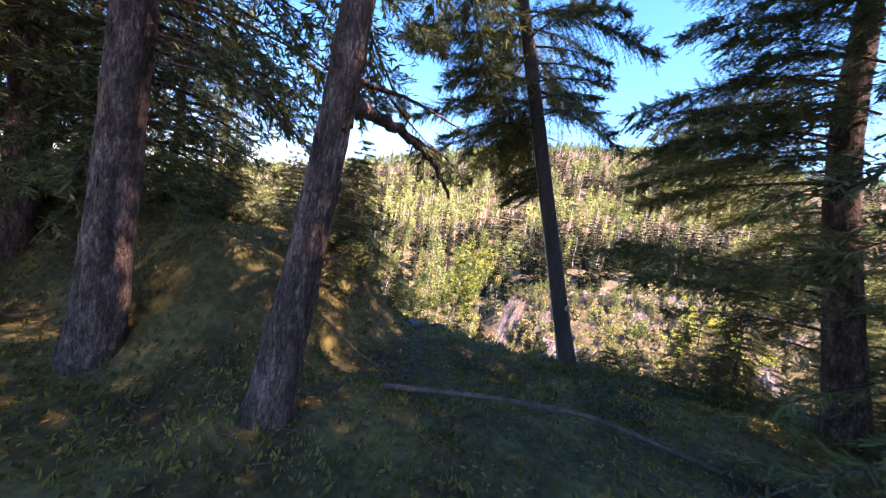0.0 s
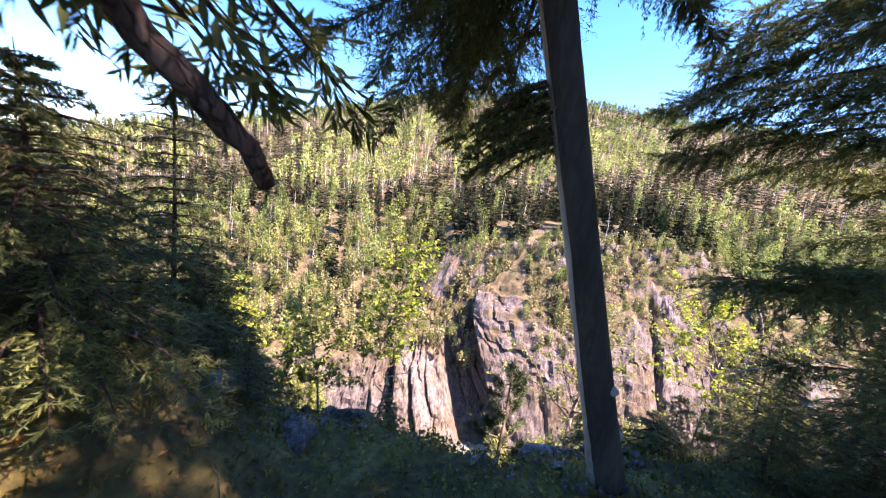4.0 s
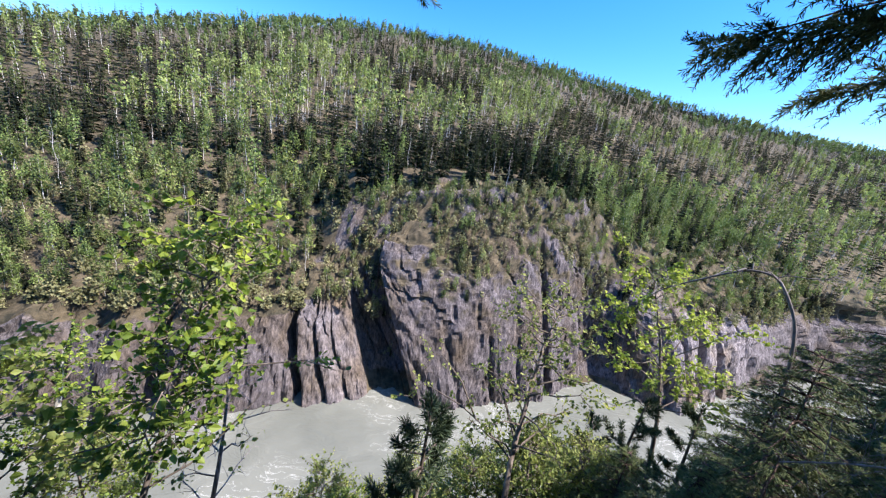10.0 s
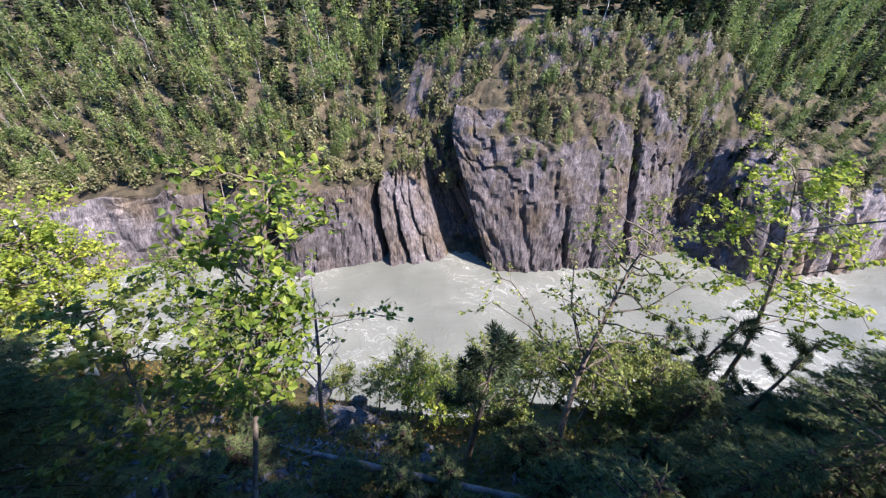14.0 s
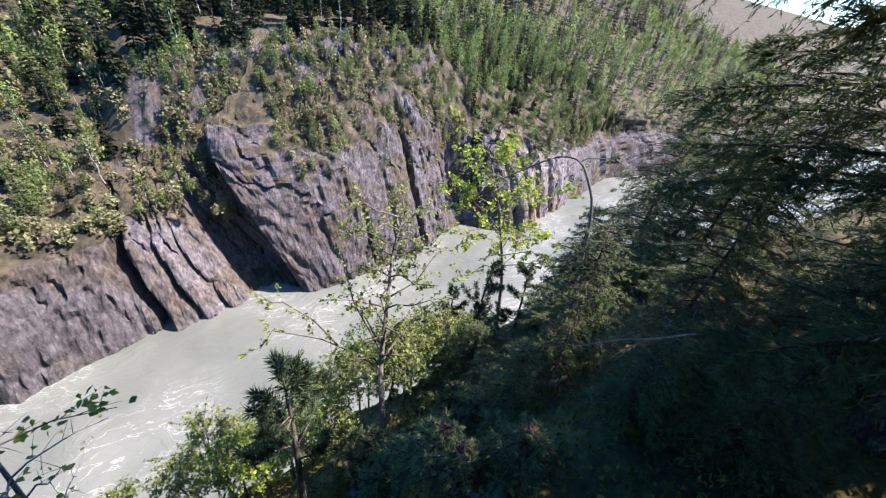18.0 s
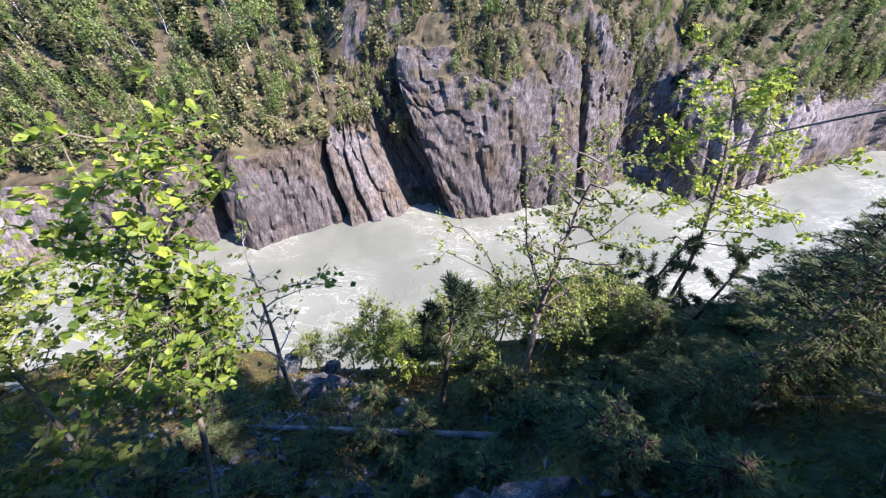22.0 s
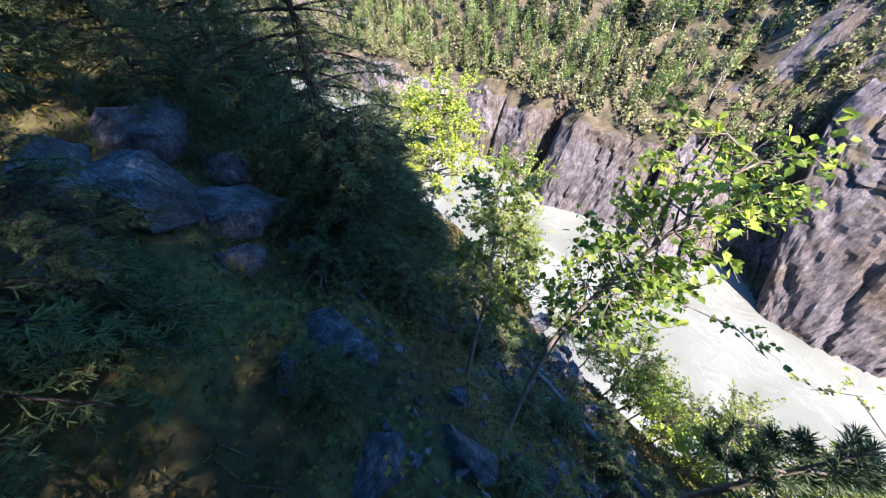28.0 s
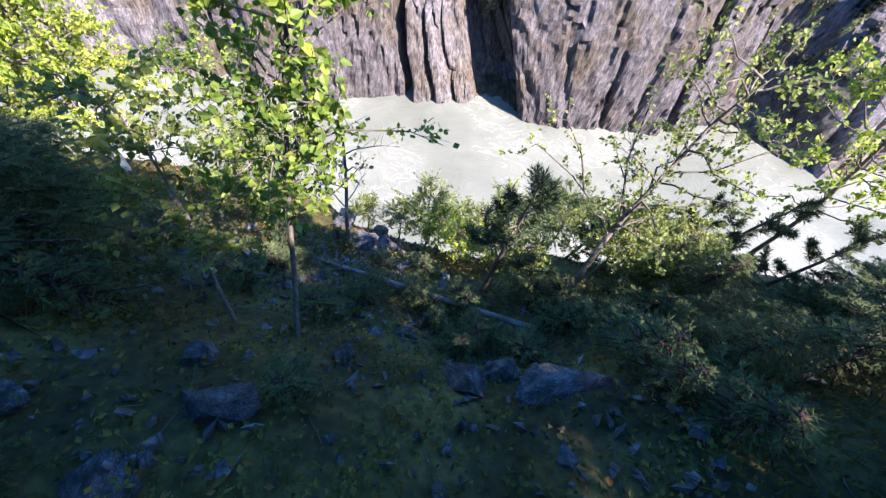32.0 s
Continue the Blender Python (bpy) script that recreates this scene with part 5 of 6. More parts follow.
# ---------------------------------------------------------------- broadleaf trees and bushes on the slope
def leafy_tree(name, label, group, trunk, radii, branches, leaves, leaf, mat, seed, bark=M_BARK_YOUNG, spread=0.16, category="tree", extra=(), reach=1.0, start=0.38):
    """A slim broadleaf: trunk along points, limbs, twigs, and single folded leaves on the twigs."""
    rng = np.random.default_rng(seed)
    tree = thing(name, label, category, group)
    pts = np.asarray(trunk, float)
    s = np.linspace(0, len(pts) - 1, 6 * len(pts))
    fine = np.stack([np.interp(s, np.arange(len(pts)), pts[:, k]) for k in range(3)], 1)
    for _ in range(4):
        fine[1:-1] = (fine[:-2] + 2 * fine[1:-1] + fine[2:]) / 4
    rad = np.interp(s, np.arange(len(pts)), radii)
    wood, foliage = Bits(), Bits()
    wood.tube(fine, rad, 8, 0.12, rng)
    part("trunk", wood.mesh("trunk", bark, True), tree)
    joined, tips = Bits(), []
    height = np.linalg.norm(pts[-1] - pts[0])
    lines = [np.asarray(e, float) for e in extra]
    for k in range(branches):
        j = int(len(fine) * (start + (0.98 - start) * (k + rng.random()) / branches))
        j = min(j, len(fine) - 1)
        az = 2.4 * k + rng.random()
        ln = reach * height * (0.14 + 0.20 * rng.random()) * (1.25 - 0.6 * j / len(fine))
        d = np.array([math.cos(az), math.sin(az), 0.25 + 0.6 * rng.random()])
        q = np.linspace(0, 1, 5)
        lines.append(fine[j] + np.outer(q * ln, unit(d)) + np.outer(-0.22 * ln * q**2, [0, 0, 1]) + np.vstack([np.zeros(3), rng.normal(size=(4, 3)) * 0.04 * ln]))
    for line in lines:
        limbs, shoots = (joined, joined) if category == "bush" else (Bits(), Bits())
        q = np.linspace(0, 1, len(line))
        r0 = float(np.interp(len(line) * 0.2, [0, 10], [0.35, 0.5])) * radii[1] * 0.8
        limbs.tube(line, r0 * (1 - 0.85 * q) + 0.0015, 5, cap=False)
        for _ in range(7):
            f = 0.25 + 0.75 * rng.random()
            p = np.array([np.interp(f, q, line[:, k]) for k in range(3)])
            d = unit(unit(line[-1] - line[0]) + rng.normal(size=3) * 0.7)
            ln = spread * (0.5 + 0.9 * rng.random())
            shoots.tube([p, p + d * ln * 0.5 + [0, 0, 0.01], p + d * ln], [0.0035, 0.0025, 0.001], 3, cap=False)
            tips.append((p, p + d * ln))
        if category != "bush":
            skin = M_DEADWOOD if bark == M_DEADWOOD else M_BARK_YOUNG
            arm = part("branch", limbs.mesh("branch", skin, True), tree)
            tagged(part("twig_spray", shoots.mesh("twig_spray", skin), arm), kind="stuff")
    if joined.n:
        tagged(part("branchwork", joined.mesh("branchwork", M_BARK_YOUNG, True), tree), kind="stuff")
    k = rng.integers(0, len(tips), leaves)
    a, b = np.array([t[0] for t in tips])[k], np.array([t[1] for t in tips])[k]
    f = rng.random((leaves, 1))
    p = a + (b - a) * (0.2 + 0.9 * f) + rng.normal(size=(leaves, 3)) * leaf * 0.9
    al = unit(rng.normal(size=(leaves, 3)) * [1, 1, 0.55] + [0, 0, -0.5])
    ac = unit(np.cross(al, rng.normal(size=(leaves, 3)) + [0, 0, 1.2]))
    sz = leaf * (0.65 + 0.6 * rng.random((leaves, 1)))
    nrm = unit(np.cross(ac, al))
    # six-point leaf: stalk, two shoulders, two flanks, tip
    V = np.stack([p - al * sz, p - al * sz * 0.35 + ac * sz * 0.78 + nrm * sz * 0.22, p + al * sz * 0.35 + ac * sz * 0.52 + nrm * sz * 0.16, p + al * sz * 1.1, p + al * sz * 0.35 - ac * sz * 0.52 + nrm * sz * 0.16, p - al * sz * 0.35 - ac * sz * 0.78 + nrm * sz * 0.22], 1).reshape(-1, 3)
    i = np.arange(leaves)[:, None] * 6
    foliage.add(V, np.concatenate([i + [0, 1, 2], i + [0, 2, 3], i + [0, 3, 4], i + [0, 4, 5]]))
    part("crown", foliage.mesh("crown", mat), tree)
    return tree


leafy_tree("cottonwood_sapling", "slim young cottonwood with bright sunlit leaves", "", [(-0.62, 1.02, gz(-0.62, 1.02) - 0.1), (-0.78, 1.4, -1.25), (-0.92, 1.8, -0.95), (-0.86, 2.02, -0.4), (-0.74, 2.12, 0.15), (-0.62, 2.35, 0.85)], [0.024, 0.021, 0.019, 0.016, 0.011, 0.004], 44, 2300, 0.026, M_LEAF, 21, spread=0.19, reach=0.8, start=0.48,
           extra=[[(-0.9, 1.85, -0.85), (-0.7, 1.95, -0.75), (-0.5, 2.1, -0.55), (-0.35, 2.2, -0.35)], [(-0.83, 2.05, -0.3), (-0.5, 2.2, -0.15), (-0.1, 2.33, -0.15), (0.12, 2.38, -0.25)], [(-0.7, 2.2, 0.3), (-0.55, 2.4, 0.55), (-0.42, 2.5, 0.75)]])
leafy_tree("dead_snag", "thin bleached dead snag with a few twigs", "", [(-1.35, 2.95, gz(-1.35, 2.95) - 0.2), (-1.35, 3.0, -3.2), (-1.22, 3.15, -2.1), (-1.15, 3.3, -1.0)], [0.034, 0.03, 0.022, 0.008], 12, 130, 0.03, M_LEAF_BUSH, 22, M_DEADWOOD, 0.2)
leafy_tree("dead_sapling", "bare dead sapling bent into an arch", "", [(3.75, 2.2, gz(3.75, 2.2) - 0.1), (3.76, 2.3, -0.6), (3.7, 2.44, 0.5), (3.6, 2.65, 0.86), (3.45, 2.8, 0.86), (3.03, 3.11, 0.5), (2.9, 3.2, 0.3)], [0.018, 0.015, 0.013, 0.011, 0.009, 0.006, 0.003], 9, 60, 0.02, M_LEAF_BUSH, 28, M_DEADWOOD, 0.15, reach=0.5)
leafy_tree("alder_sapling", "thin shaded alder with dark green leaves", "", [(-1.2, 1.05, gz(-1.2, 1.05) - 0.1), (-1.35, 1.25, -1.2), (-1.6, 1.6, -0.9), (-1.85, 1.85, -0.58), (-2.08, 2.05, -0.2)], [0.018, 0.016, 0.013, 0.009, 0.003], 26, 1500, 0.027, M_LEAF_BUSH, 23, reach=1.1)
leafy_tree("birch_tree", "leafy birch with pale trunk and yellow-green crown", "", [(-4.3, 2.6, gz(-4.3, 2.6) - 0.2), (-4.5, 2.8, -2.5), (-4.8, 3.1, -2.0), (-5.0, 3.35, -1.5), (-5.2, 3.6, -0.8)], [0.07, 0.06, 0.05, 0.035, 0.012], 50, 9500, 0.024, M_LEAF_YELLOW, 24, M_BIRCH_BARK, 0.34, reach=1.35)
leafy_tree("birch_tree", "leafy young birch overhanging the gorge", "", [(-3.9, 3.7, gz(-3.9, 3.7) - 0.2), (-3.8, 3.8, -3.4), (-3.6, 3.9, -2.3), (-3.5, 4.0, -1.5)], [0.05, 0.045, 0.035, 0.01], 26, 3600, 0.021, M_LEAF, 25, M_BIRCH_BARK, 0.26)
leafy_tree("willow_tree", "crooked willow with arching bare branches and sparse leaves", "", [(1.76, 2.5, gz(1.76, 2.5) - 0.15), (1.8, 2.65, -2.1), (1.9, 3.03, -1.6), (2.13, 3.45, -1.0), (2.29, 3.76, -0.54), (2.51, 3.92, -0.1)], [0.045, 0.036, 0.03, 0.02, 0.012, 0.005], 30, 2300, 0.021, M_LEAF_BUSH, 26, M_BARK_YOUNG, 0.2,
           extra=[[(1.9, 3.0, -1.62), (1.6, 3.2, -1.4), (1.34, 3.41, -1.32), (0.89, 3.61, -1.21), (0.72, 3.6, -1.45)], [(1.5, 3.3, -1.38), (1.3, 3.4, -1.0), (1.05, 3.5, -0.75), (0.9, 3.6, -0.8)], [(1.95, 3.1, -1.5), (1.75, 3.5, -1.0), (1.7, 3.8, -0.5), (1.85, 4.0, -0.2)], [(2.13, 3.45, -1.0), (2.5, 3.5, -0.9), (2.8, 3.6, -0.6)]])
leafy_tree("poplar_sapling", "slender poplar with yellowing leaves", "", [(4.95, 4.35, gz(4.95, 4.35) - 0.2), (4.8, 4.5, -2.2), (4.65, 4.8, -1.0), (4.42, 5.2, 0.1)], [0.035, 0.03, 0.02, 0.005], 34, 3000, 0.03, M_LEAF_YELLOW, 27, M_BARK_YOUNG, 0.24,
           extra=[[(4.7, 4.7, -1.2), (5.0, 4.4, -0.7), (5.2, 4.3, -0.4), (5.4, 4.2, -0.5)], [(4.6, 4.85, -0.9), (4.2, 5.0, -0.7), (3.95, 5.05, -0.95)], [(4.75, 4.6, -1.8), (4.9, 4.1, -1.4), (5.05, 3.7, -1.4)]])
for k, (x, y, h, w, n, mat) in enumerate(((-0.45, 4.35, 2.0, 0.55, 1300, M_LEAF_BUSH), (0.2, 4.6, 1.7, 0.45, 800, M_LEAF_YELLOW), (1.15, 4.5, 2.1, 0.5, 1100, M_LEAF_BUSH), (2.2, 4.7, 1.9, 0.5, 1000, M_LEAF_BUSH), (-1.9, 4.4, 0.9, 0.4, 500, M_LEAF_BUSH), (-3.0, 3.3, 1.6, 0.5, 900, M_LEAF_BUSH), (-2.3, 2.8, 0.9, 0.35, 420, M_LEAF), (2.6, 3.6, 1.3, 0.4, 600, M_LEAF_BUSH), (-6.4, 3.2, 2.6, 0.8, 1300, M_LEAF), (0.6, 4.05, 1.5, 0.45, 700, M_LEAF_BUSH), (-0.1, 3.85, 1.2, 0.4, 600, M_LEAF), (1.9, 4.25, 1.6, 0.45, 700, M_LEAF_BUSH), (0.95, 3.65, 1.1, 0.4, 500, M_LEAF_YELLOW), (2.9, 4.25, 1.5, 0.45, 700, M_LEAF_BUSH), (1.5, 4.95, 1.8, 0.5, 800, M_LEAF_BUSH), (-1.2, 4.6, 1.2, 0.4, 500, M_LEAF_BUSH), (-3.4, 4.3, 1.6, 0.5, 800, M_LEAF), (2.3, 3.2, 1.3, 0.45, 650, M_LEAF_BUSH), (1.35, 3.05, 0.9, 0.4, 450, M_LEAF_BUSH), (3.05, 3.3, 1.4, 0.45, 700, M_LEAF_BUSH), (0.35, 3.3, 0.9, 0.4, 450, M_LEAF_YELLOW), (3.6, 4.6, 1.8, 0.5, 900, M_LEAF_BUSH))):
    z0 = gz(x, y)
    leafy_tree("bush", "leafy green bush on the lip of the gorge", "bushes on the lip", [(x, y, z0 - 0.15), (x + 0.05, y + 0.1, z0 + 0.4 * h), (x - 0.03, y + 0.15, z0 + 0.75 * h), (x + 0.05, y + 0.2, z0 + h)], [0.022, 0.016, 0.01, 0.004], int(18 + 8 * h), int(4.4 * n), 0.018, mat, 30 + k, M_BARK_YOUNG, 0.5 * w, "bush")


def pine_meshes(seed, h, reach):
    """A small pine: upright twisted limbs that end in brushes of long needles."""
    rng = np.random.default_rng(seed)
    wood, crown = Bits(), Bits()
    z = np.linspace(-0.15, h, 9)
    wood.tube(np.stack([0.05 * h * np.sin(z * 2.2 / h), 0.03 * h * np.sin(z * 3 / h), z], 1), 0.02 * h * (1 - 0.85 * z.clip(0) / h), 7, 0.1, rng)
    ends = [(np.array([0.05 * h * math.sin(2.2), 0.03 * h * math.sin(3), h]), np.array([0, 0, 1.0]))]
    for k in range(17):
        t = 0.3 + 0.66 * rng.random()
        az, ln = rng.random() * 6.283, reach * (1.2 - t) * (0.6 + 0.5 * rng.random())
        p0 = np.array([0.05 * h * math.sin(2.2 * t), 0.03 * h * math.sin(3 * t), t * h])
        o = np.array([math.cos(az), math.sin(az), 0.15])
        p1, p2 = p0 + o * ln * 0.6, p0 + o * ln + [0, 0, 0.3 * ln]
        wood.tube([p0, p1, p2], [0.009, 0.007, 0.004], 5, cap=False)
        ends += [(p2, unit(p2 - p1)), (p1 + rng.normal(size=3) * 0.03, unit(o + [0, 0, 0.8])), ((p1 + p2) / 2 + rng.normal(size=3) * 0.03, unit(o + rng.normal(size=3) * 0.5 + [0, 0, 0.6]))]
    for p, d in ends:
        n = 100
        f = rng.random((n, 1))
        dd = unit(d + rng.normal(size=(n, 3)) * 0.75)
        s = 0.034 + 0.016 * rng.random((n, 1))
        crown.cards(p - d * 0.12 * f + dd * s, dd * s, unit(np.cross(dd, rng.normal(size=(n, 3)))) * 0.0042, 0.2)
    return [("trunk", wood.mesh("trunk", M_BARK_YOUNG, True)), ("crown", crown.mesh("crown", M_PINE))]


PINES = [pine_meshes(41, 1.75, 0.5), pine_meshes(42, 2.2, 0.75)]
plant(PINES[0], "pine_sapling", "small dark pine with upright needle brushes", "tree", "pines on the slope", 0.83, 2.5, 1.3, 0.4, (-6, 3))
for k, (x, y, s, v) in enumerate(((4.25, 4.15, 1.15, 1), (3.75, 4.3, 1.05, 1), (4.5, 3.55, 0.95, 1), (3.1, 4.2, 0.9, 1), (2.6, 4.6, 1.0, 0))):
    plant(PINES[v], "pine_sapling", "sunlit olive pine on the lip of the gorge", "tree", "pines on the slope", x, y, s, 1 + k)


# ---------------------------------------------------------------- rocks, dead wood and litter
def boulder(name, label, x, y, size, seed, squash=(1, 1, 1), turn=0.0, tilt=0.0, sink=0.3, dz=0.0):
    rng = np.random.default_rng(seed)
    bm = bmesh.new()
    # a split block, its layers aslant
    for q in unit(rng.normal(size=(17, 3))) * (0.75 + 0.35 * rng.random((17, 1))):
        bm.verts.new((q[0] + 0.3 * q[2], q[1], q[2]))
    hull = bmesh.ops.convex_hull(bm, input=bm.verts[:])
    bmesh.ops.delete(bm, geom=list({g for g in hull["geom_interior"] + hull["geom_unused"] if isinstance(g, bmesh.types.BMVert)}), context="VERTS")
    bmesh.ops.subdivide_edges(bm, edges=bm.edges[:], cuts=2, use_grid_fill=True)
    bmesh.ops.triangulate(bm, faces=bm.faces[:])
    for v in bm.verts:
        p = np.array(v.co)
        step = round(p[2] * 5 + 1.5 * noise.noise(Vector(p * 1.3))) % 2
        v.co = p * (1 + 0.10 * noise.noise(Vector(p * 2.2) + Vector((seed, 0, 0))) - 0.05 * step + 0.05 * noise.noise(Vector(p * 6) + Vector((0, seed, 0))))
    me = bpy.data.meshes.new(name)
    bm.to_mesh(me)
    bm.free()
    me.materials.append(M_ROCK)
    ob = new(name, me)
    ob.matrix_basis = Matrix.Translation((x, y, gz(x, y) + size * squash[2] * (0.45 - sink) + dz)) @ Euler((radians(tilt), radians(tilt * 0.4), turn)).to_matrix().to_4x4() @ Matrix.Diagonal((size * squash[0], size * squash[1], size * squash[2], 1))
    return tagged(ob, label, "rock", "slate rocks on the bluff")


for k, (x, y, s, sq, turn, tilt) in enumerate(((0.72, 1.12, 0.2, (0.8, 0.9, 1.5), 0.4, 25), (1.3, 1.2, 0.27, (1.5, 0.8, 0.5), 0.5, 15), (1.0, 1.25, 0.2, (1.0, 0.8, 0.8), 1.2, 10), (-0.6, 0.55, 0.2, (1.3, 0.8, 0.6), 0.2, 12), (-0.95, 0.75, 0.17, (0.8, 0.7, 1.0), 1.0, 20), (-1.65, 0.15, 0.26, (1.2, 0.8, 0.6), 0.7, 10), (-0.2, 1.0, 0.13, (1, 0.8, 0.9), 2.0, 20), (-3.2, 0.1, 0.30, (0.8, 0.7, 1.0), 0.3, 25), (-2.95, 0.4, 0.26, (0.9, 0.6, 0.9), 1.3, 35), (-2.45, -0.7, 0.46, (1.0, 0.8, 0.9), 2.2, 20), (-2.05, -0.65, 0.36, (1, 0.7, 0.9), 0.9, 30), (-2.7, -0.35, 0.44, (0.9, 0.8, 1.0), 0.1, 25), (-2.75, -0.02, 0.36, (1.1, 0.8, 0.8), 1.1, 15), (-1.5, -0.1, 0.2, (1.2, 0.8, 0.6), 0.4, 10), (-0.8, 0.1, 0.2, (1.3, 0.8, 0.6), 2.4, 12), (-3.3, -0.3, 0.34, (1.1, 0.8, 0.8), 1.9, 15), (-3.45, 0.75, 0.28, (0.8, 0.7, 1.0), 0.6, 20), (-1.55, 0.3, 0.16, (1.4, 0.8, 0.5), 0.5, 10), (-2.3, -0.1, 0.22, (1, 0.7, 0.8), 1.5, 25), (-1.2, 3.1, 0.25, (1.2, 0.8, 0.6), 0.9, 20), (-0.9, 3.4, 0.3, (1.1, 0.9, 0.6), 2.1, 25), (-1.5, 3.6, 0.28, (1.3, 0.8, 0.7), 0.3, 15), (-2.4, 4.3, 0.4, (1.2, 0.8, 0.7), 1.5, 20), (-1.6, 4.4, 0.35, (1, 0.9, 0.6), 0.4, 10), (0.1, 1.45, 0.12, (1.2, 0.8, 0.6), 0.4, 10), (-0.75, 2.4, 0.14, (1.3, 0.8, 0.5), 1.4, 30), (-0.35, 2.75, 0.16, (1.2, 0.9, 0.5), 0.8, 30), (0.35, 2.45, 0.15, (1, 0.8, 0.6), 2.6, 20), (-4.6, -1.6, 0.35, (1.3, 0.9, 0.7), 0.4, 10))):
    boulder("rock", "dark grey slate rock half sunk in moss", x, y, s, 200 + k, sq, turn, tilt)
scree = Bits()
rng = np.random.default_rng(77)
for _ in range(1600):
    x, y = -1.1 + rng.normal() * 0.55, 1.5 + 3.2 * rng.random()
    if rng.random() < 0.55:
        x, y = -3.2 + 5.4 * rng.random(), 0.2 + 2.6 * rng.random()
    s = 0.015 + 0.055 * rng.random() ** 2
    o = np.array([x, y, gz(x, y) + s * 0.3])
    V = unit(rng.normal(size=(6, 3))) * s * [1.3, 1, 0.5]
    V = np.array([[1, 0, 0], [-1, 0, 0], [0, 1, 0], [0, -1, 0], [0, 0, 1], [0, 0, -1]]) * s * [1.4, 1.0, 0.45] * (0.6 + 0.8 * rng.random((6, 1)))
    R = np.array(Euler(rng.random(3) * 6.28).to_matrix())
    scree.add(V @ R.T + o, [(0, 2, 4), (2, 1, 4), (1, 3, 4), (3, 0, 4), (2, 0, 5), (1, 2, 5), (3, 1, 5), (0, 3, 5)])
tagged(new("scree", scree.mesh("scree", M_ROCK)), "loose chips of dark slate on the slope", "scree", kind="stuff")


def fallen(name, label, line, r, seed, twigs=10, mat=M_DEADWOOD, twig_len=0.0):
    """A fallen stem with broken side twigs."""
    rng = np.random.default_rng(seed)
    ob = thing(name, label, "log")
    line = np.asarray(line, float)
    q = np.linspace(0, len(line) - 1, 8 * len(line))
    fl = np.stack([np.interp(q, np.arange(len(line)), line[:, k]) for k in range(3)], 1)
    for _ in range(5):
        fl[1:-1] = (fl[:-2] + 2 * fl[1:-1] + fl[2:]) / 4
    b, tw = Bits(), Bits()
    b.tube(fl, r * (1 - 0.45 * q / q[-1]), 14, 0.12, rng)
    part("stem", b.mesh("stem", mat, True), ob)
    for _ in range(twigs):
        j = rng.integers(2, len(fl))
        d = unit(rng.normal(size=3) + [0, 0, 0.4])
        ln = twig_len * (0.4 + 0.6 * rng.random()) if twig_len else r * (2 + 5 * rng.random())
        tw.tube([fl[j], fl[j] + d * ln * 0.6, fl[j] + d * ln + [0, 0, -0.1 * ln]], [r * 0.16, r * 0.1, 0.002], 4, cap=False)
    if twigs:
        tagged(part("twig_growth", tw.mesh("twig_growth", mat), ob), kind="stuff")
    return ob


fallen("fallen_log", "slim grey fallen tree lying across the slope", [(1.95, 1.88, -2.0), (1.45, 1.93, -2.12), (0.5, 2.05, -2.38), (-0.5, 2.17, -2.62), (-1.75, 2.32, -2.98)], 0.045, 51, 22)
fallen("fallen_log", "rotten shaded log under the young spruces", [(2.4, 2.5, gz(2.4, 2.5) + 0.06), (3.0, 2.2, gz(3.0, 2.2) + 0.1), (3.6, 1.9, gz(3.6, 1.9) + 0.06)], 0.06, 52, 5)
fallen("fallen_branch", "broken stick on the mossy ground", [(-0.9, -2.1, gz(-0.9, -2.1) + 0.03), (-0.5, -1.9, gz(-0.5, -1.9) + 0.06), (-0.1, -2.0, gz(-0.1, -2.0) + 0.03)], 0.018, 53, 6, M_TWIG)
fallen("fallen_branch", "dark fallen branch on the mossy ground", [(0.3, -2.6, gz(0.3, -2.6) + 0.03), (1.0, -2.2, gz(1.0, -2.2) + 0.1), (2.0, -1.9, gz(2.0, -1.9) + 0.06), (3.0, -1.8, gz(3.0, -1.8) + 0.03)], 0.03, 54, 14, M_TWIG)
fallen("fallen_branch", "dry bare bough caught in the spruces", [(3.05, 1.1, 0.5), (2.93, 1.22, 0.38), (2.84, 1.36, 0.26), (2.7, 1.5, 0.1)], 0.006, 55, 60, M_DEADWOOD, 0.42)

# moss, grass and litter, thick where the way leads
rng = np.random.default_rng(88)
tufts, litter, twigs_bits = Bits(), Bits(), Bits()
n = 120000
x, y = -6.5 + 12.5 * rng.random(n), -7.0 + 12.0 * rng.random(n)
keep = rng.random(n) < 0.35 + 0.65 * smooth01(fbm(x * 1.1, y * 1.1, 4, 3, 91), 0.42, 0.58)
x, y = x[keep], y[keep]
n = len(x)
z = near_height(x, y)
up = unit(np.stack([rng.normal(size=n) * 0.5, rng.normal(size=n) * 0.5 + 0.15, np.ones(n)], 1))
s = (0.012 + 0.03 * rng.random((n, 1)) ** 2)
tufts.cards(np.stack([x, y, z], 1) + up * s * 0.7, up * s, unit(np.cross(up, rng.normal(size=(n, 3)))) * s * 0.33, 0.3)
tagged(new("moss", tufts.mesh("moss", M_MOSS_TUFT)), "olive moss and grass tufts on the forest floor", "moss", kind="stuff")
n = 12000
x, y = -5.0 + 9.5 * rng.random(n), -6.5 + 11.5 * rng.random(n)
z = near_height(x, y) + 0.012
al = unit(rng.normal(size=(n, 3)) * [1, 1, 0.25])
s = 0.012 + 0.02 * rng.random((n, 1))
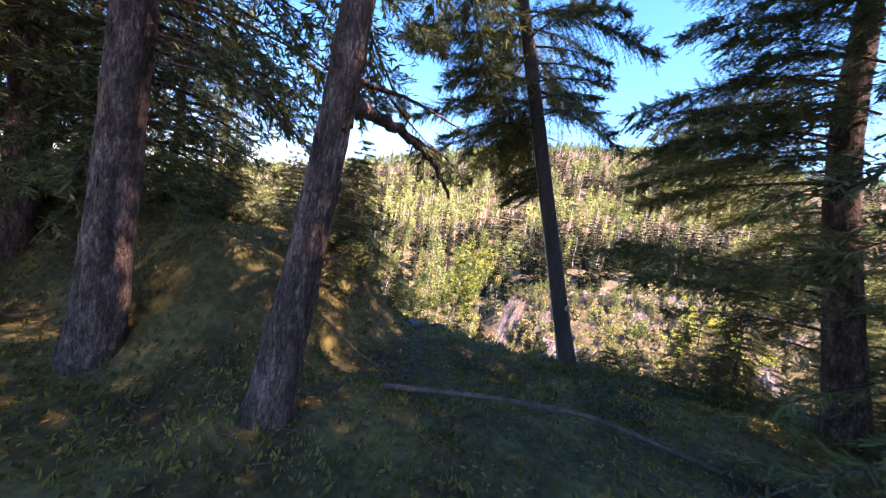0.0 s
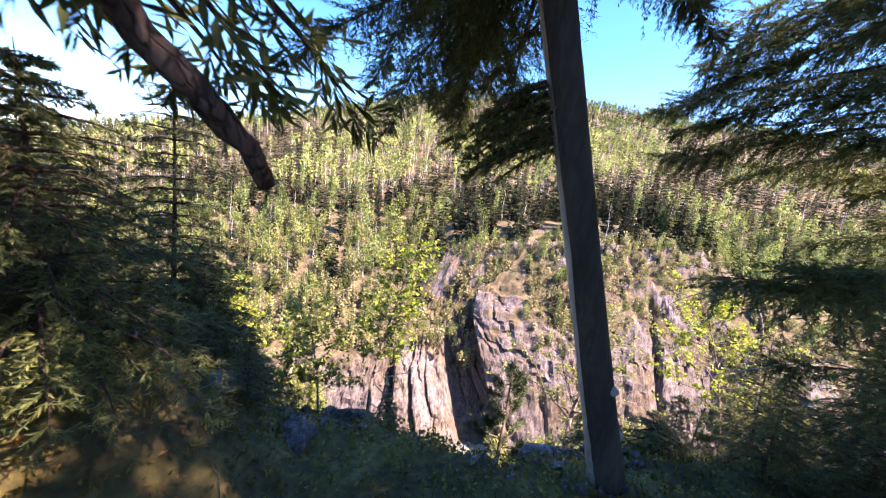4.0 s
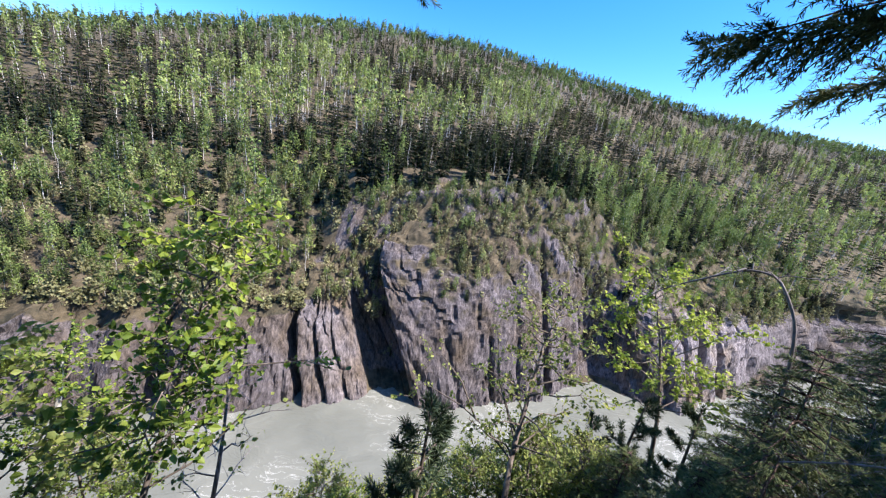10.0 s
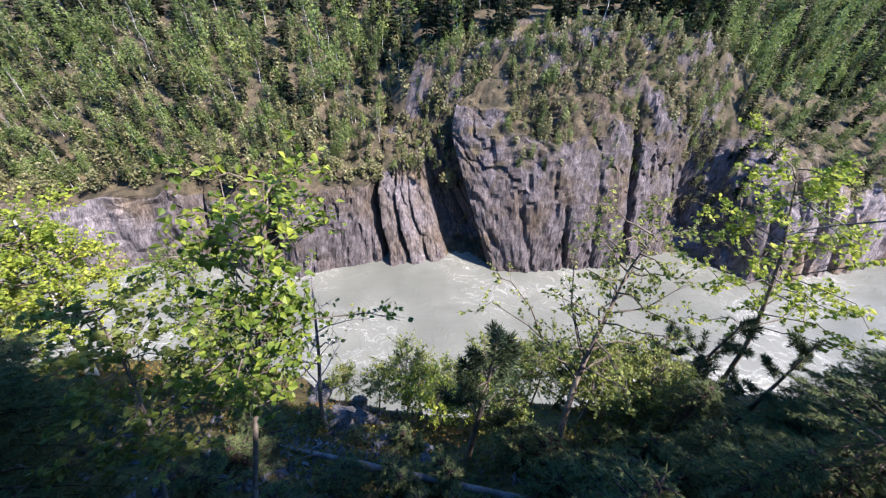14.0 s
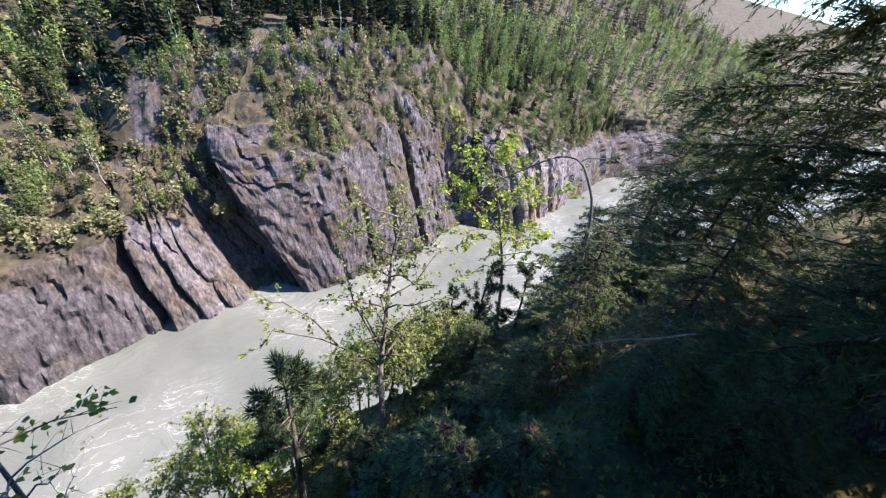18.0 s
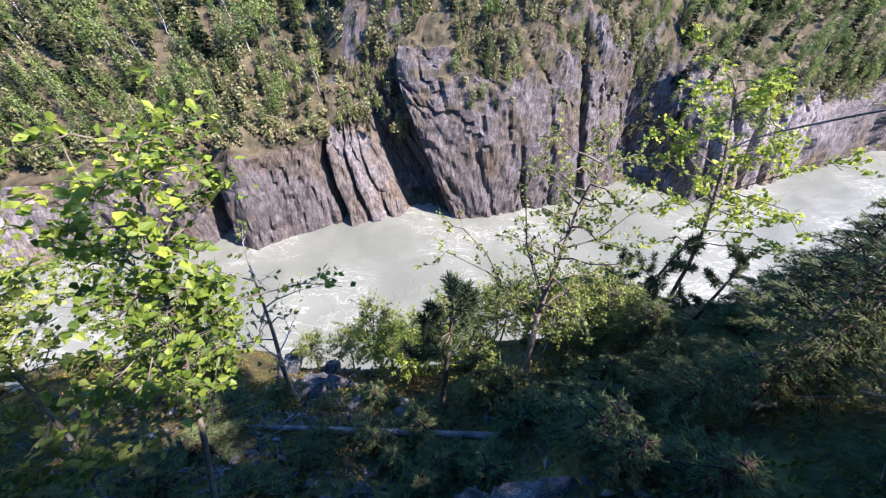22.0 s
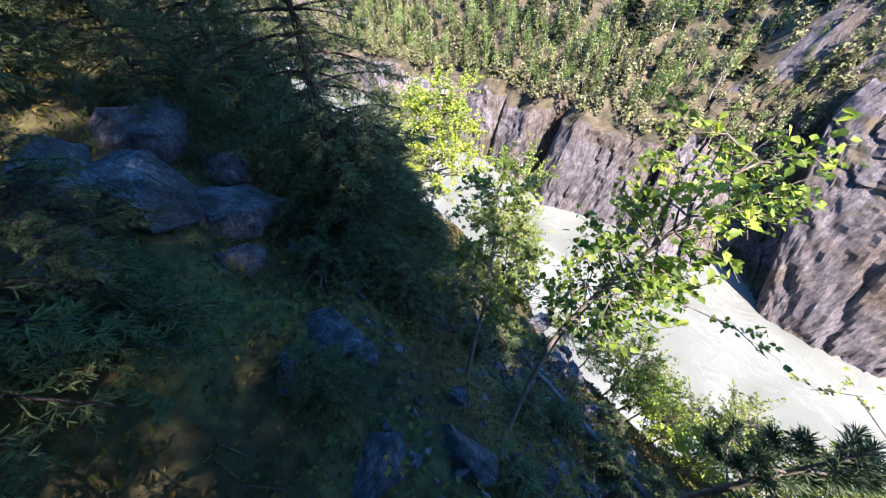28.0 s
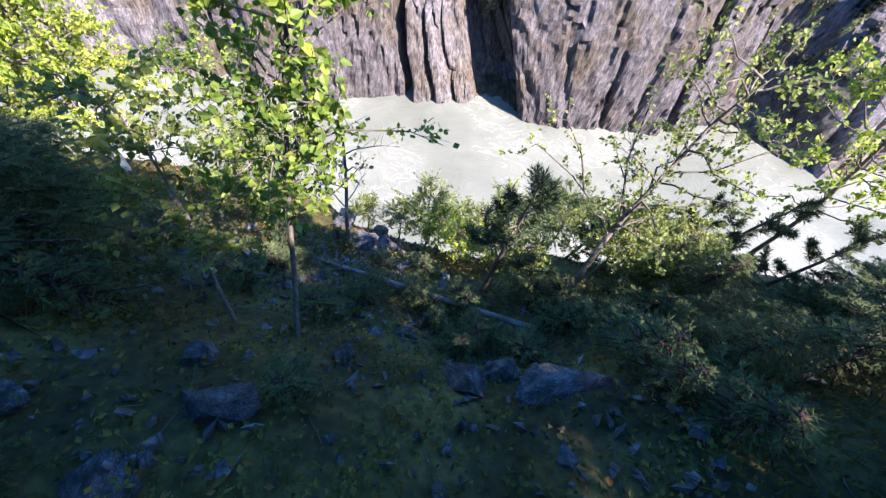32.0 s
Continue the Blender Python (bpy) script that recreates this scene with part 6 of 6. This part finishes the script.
litter.cards(np.stack([x, y, z], 1), al * s, unit(np.cross(al, [0, 0, 1])) * s * 0.55, 0.4)
M_LITTER = material("fallen_leaves", ((0.10, 0.05, 0.018), (0.24, 0.13, 0.035), (0.42, 0.27, 0.07)), 2.0, 9.0, 0.9, 0, island=0.4, translucent=0.2)
tagged(new("leaf_litter", litter.mesh("leaf_litter", M_LITTER)), "brown and orange fallen leaves", "leaf litter", kind="stuff")
for _ in range(420):
    px, py = -5 + 9.5 * rng.random(), -6.5 + 11 * rng.random()
    a, ln = rng.random() * 6.28, 0.08 + 0.3 * rng.random()
    q = np.array([[px, py], [px + math.cos(a) * ln / 2, py + math.sin(a) * ln / 2], [px + math.cos(a + 0.3) * ln, py + math.sin(a + 0.3) * ln]])
    twigs_bits.tube(np.column_stack([q, near_height(q[:, 0], q[:, 1]) + 0.015]), [0.005, 0.004, 0.002], 4, cap=False)
tagged(new("ground_twigs", twigs_bits.mesh("ground_twigs", M_TWIG)), "dry twigs strewn over the ground", "twigs", kind="stuff")

# low leafy plants and more seedlings over the top of the slope
herbs = Bits()
rng = np.random.default_rng(93)
for _ in range(230):
    cx, cy = -3.4 + 6.0 * rng.random(), -0.2 + 3.6 * rng.random()
    n = 26
    px, py = cx + rng.normal(size=n) * 0.09, cy + rng.normal(size=n) * 0.09
    h = 0.03 + 0.12 * rng.random(n)
    al = unit(rng.normal(size=(n, 3)) * [1, 1, 0.4])
    s = 0.012 + 0.014 * rng.random((n, 1))
    herbs.cards(np.stack([px, py, near_height(px, py) + h], 1), al * s, unit(np.cross(al, rng.normal(size=(n, 3)) * 0.4 + [0, 0, 1])) * s * 0.7, 0.3)
    for k in range(0, n, 3):
        z = float(near_height(px[k:k + 1], py[k:k + 1])[0])
        herbs.tube([(cx * 0.4 + px[k] * 0.6, cy * 0.4 + py[k] * 0.6, z - 0.02), (px[k], py[k], z + h[k])], [0.002, 0.0012], 3, cap=False)
M_HERB = material("low_herb_leaves", ((0.06, 0.065, 0.015), (0.15, 0.145, 0.035), (0.30, 0.25, 0.06)), 1.3, 9.0, 0.8, 0, island=0.4, translucent=0.35)
tagged(new("undergrowth", herbs.mesh("undergrowth", M_HERB)), "low olive and yellow plants between the rocks", "undergrowth", kind="stuff")
for k in range(26):
    x, y = -2.4 + 5.0 * rng.random(), 1.25 + 1.7 * rng.random()
    plant(SEEDLING[k % 2], "fir_seedling", "small green fir seedling rooted in mossy scree", "plant", "fir seedlings on the slope", x, y, 0.6 + 0.7 * rng.random(), k * 1.1)
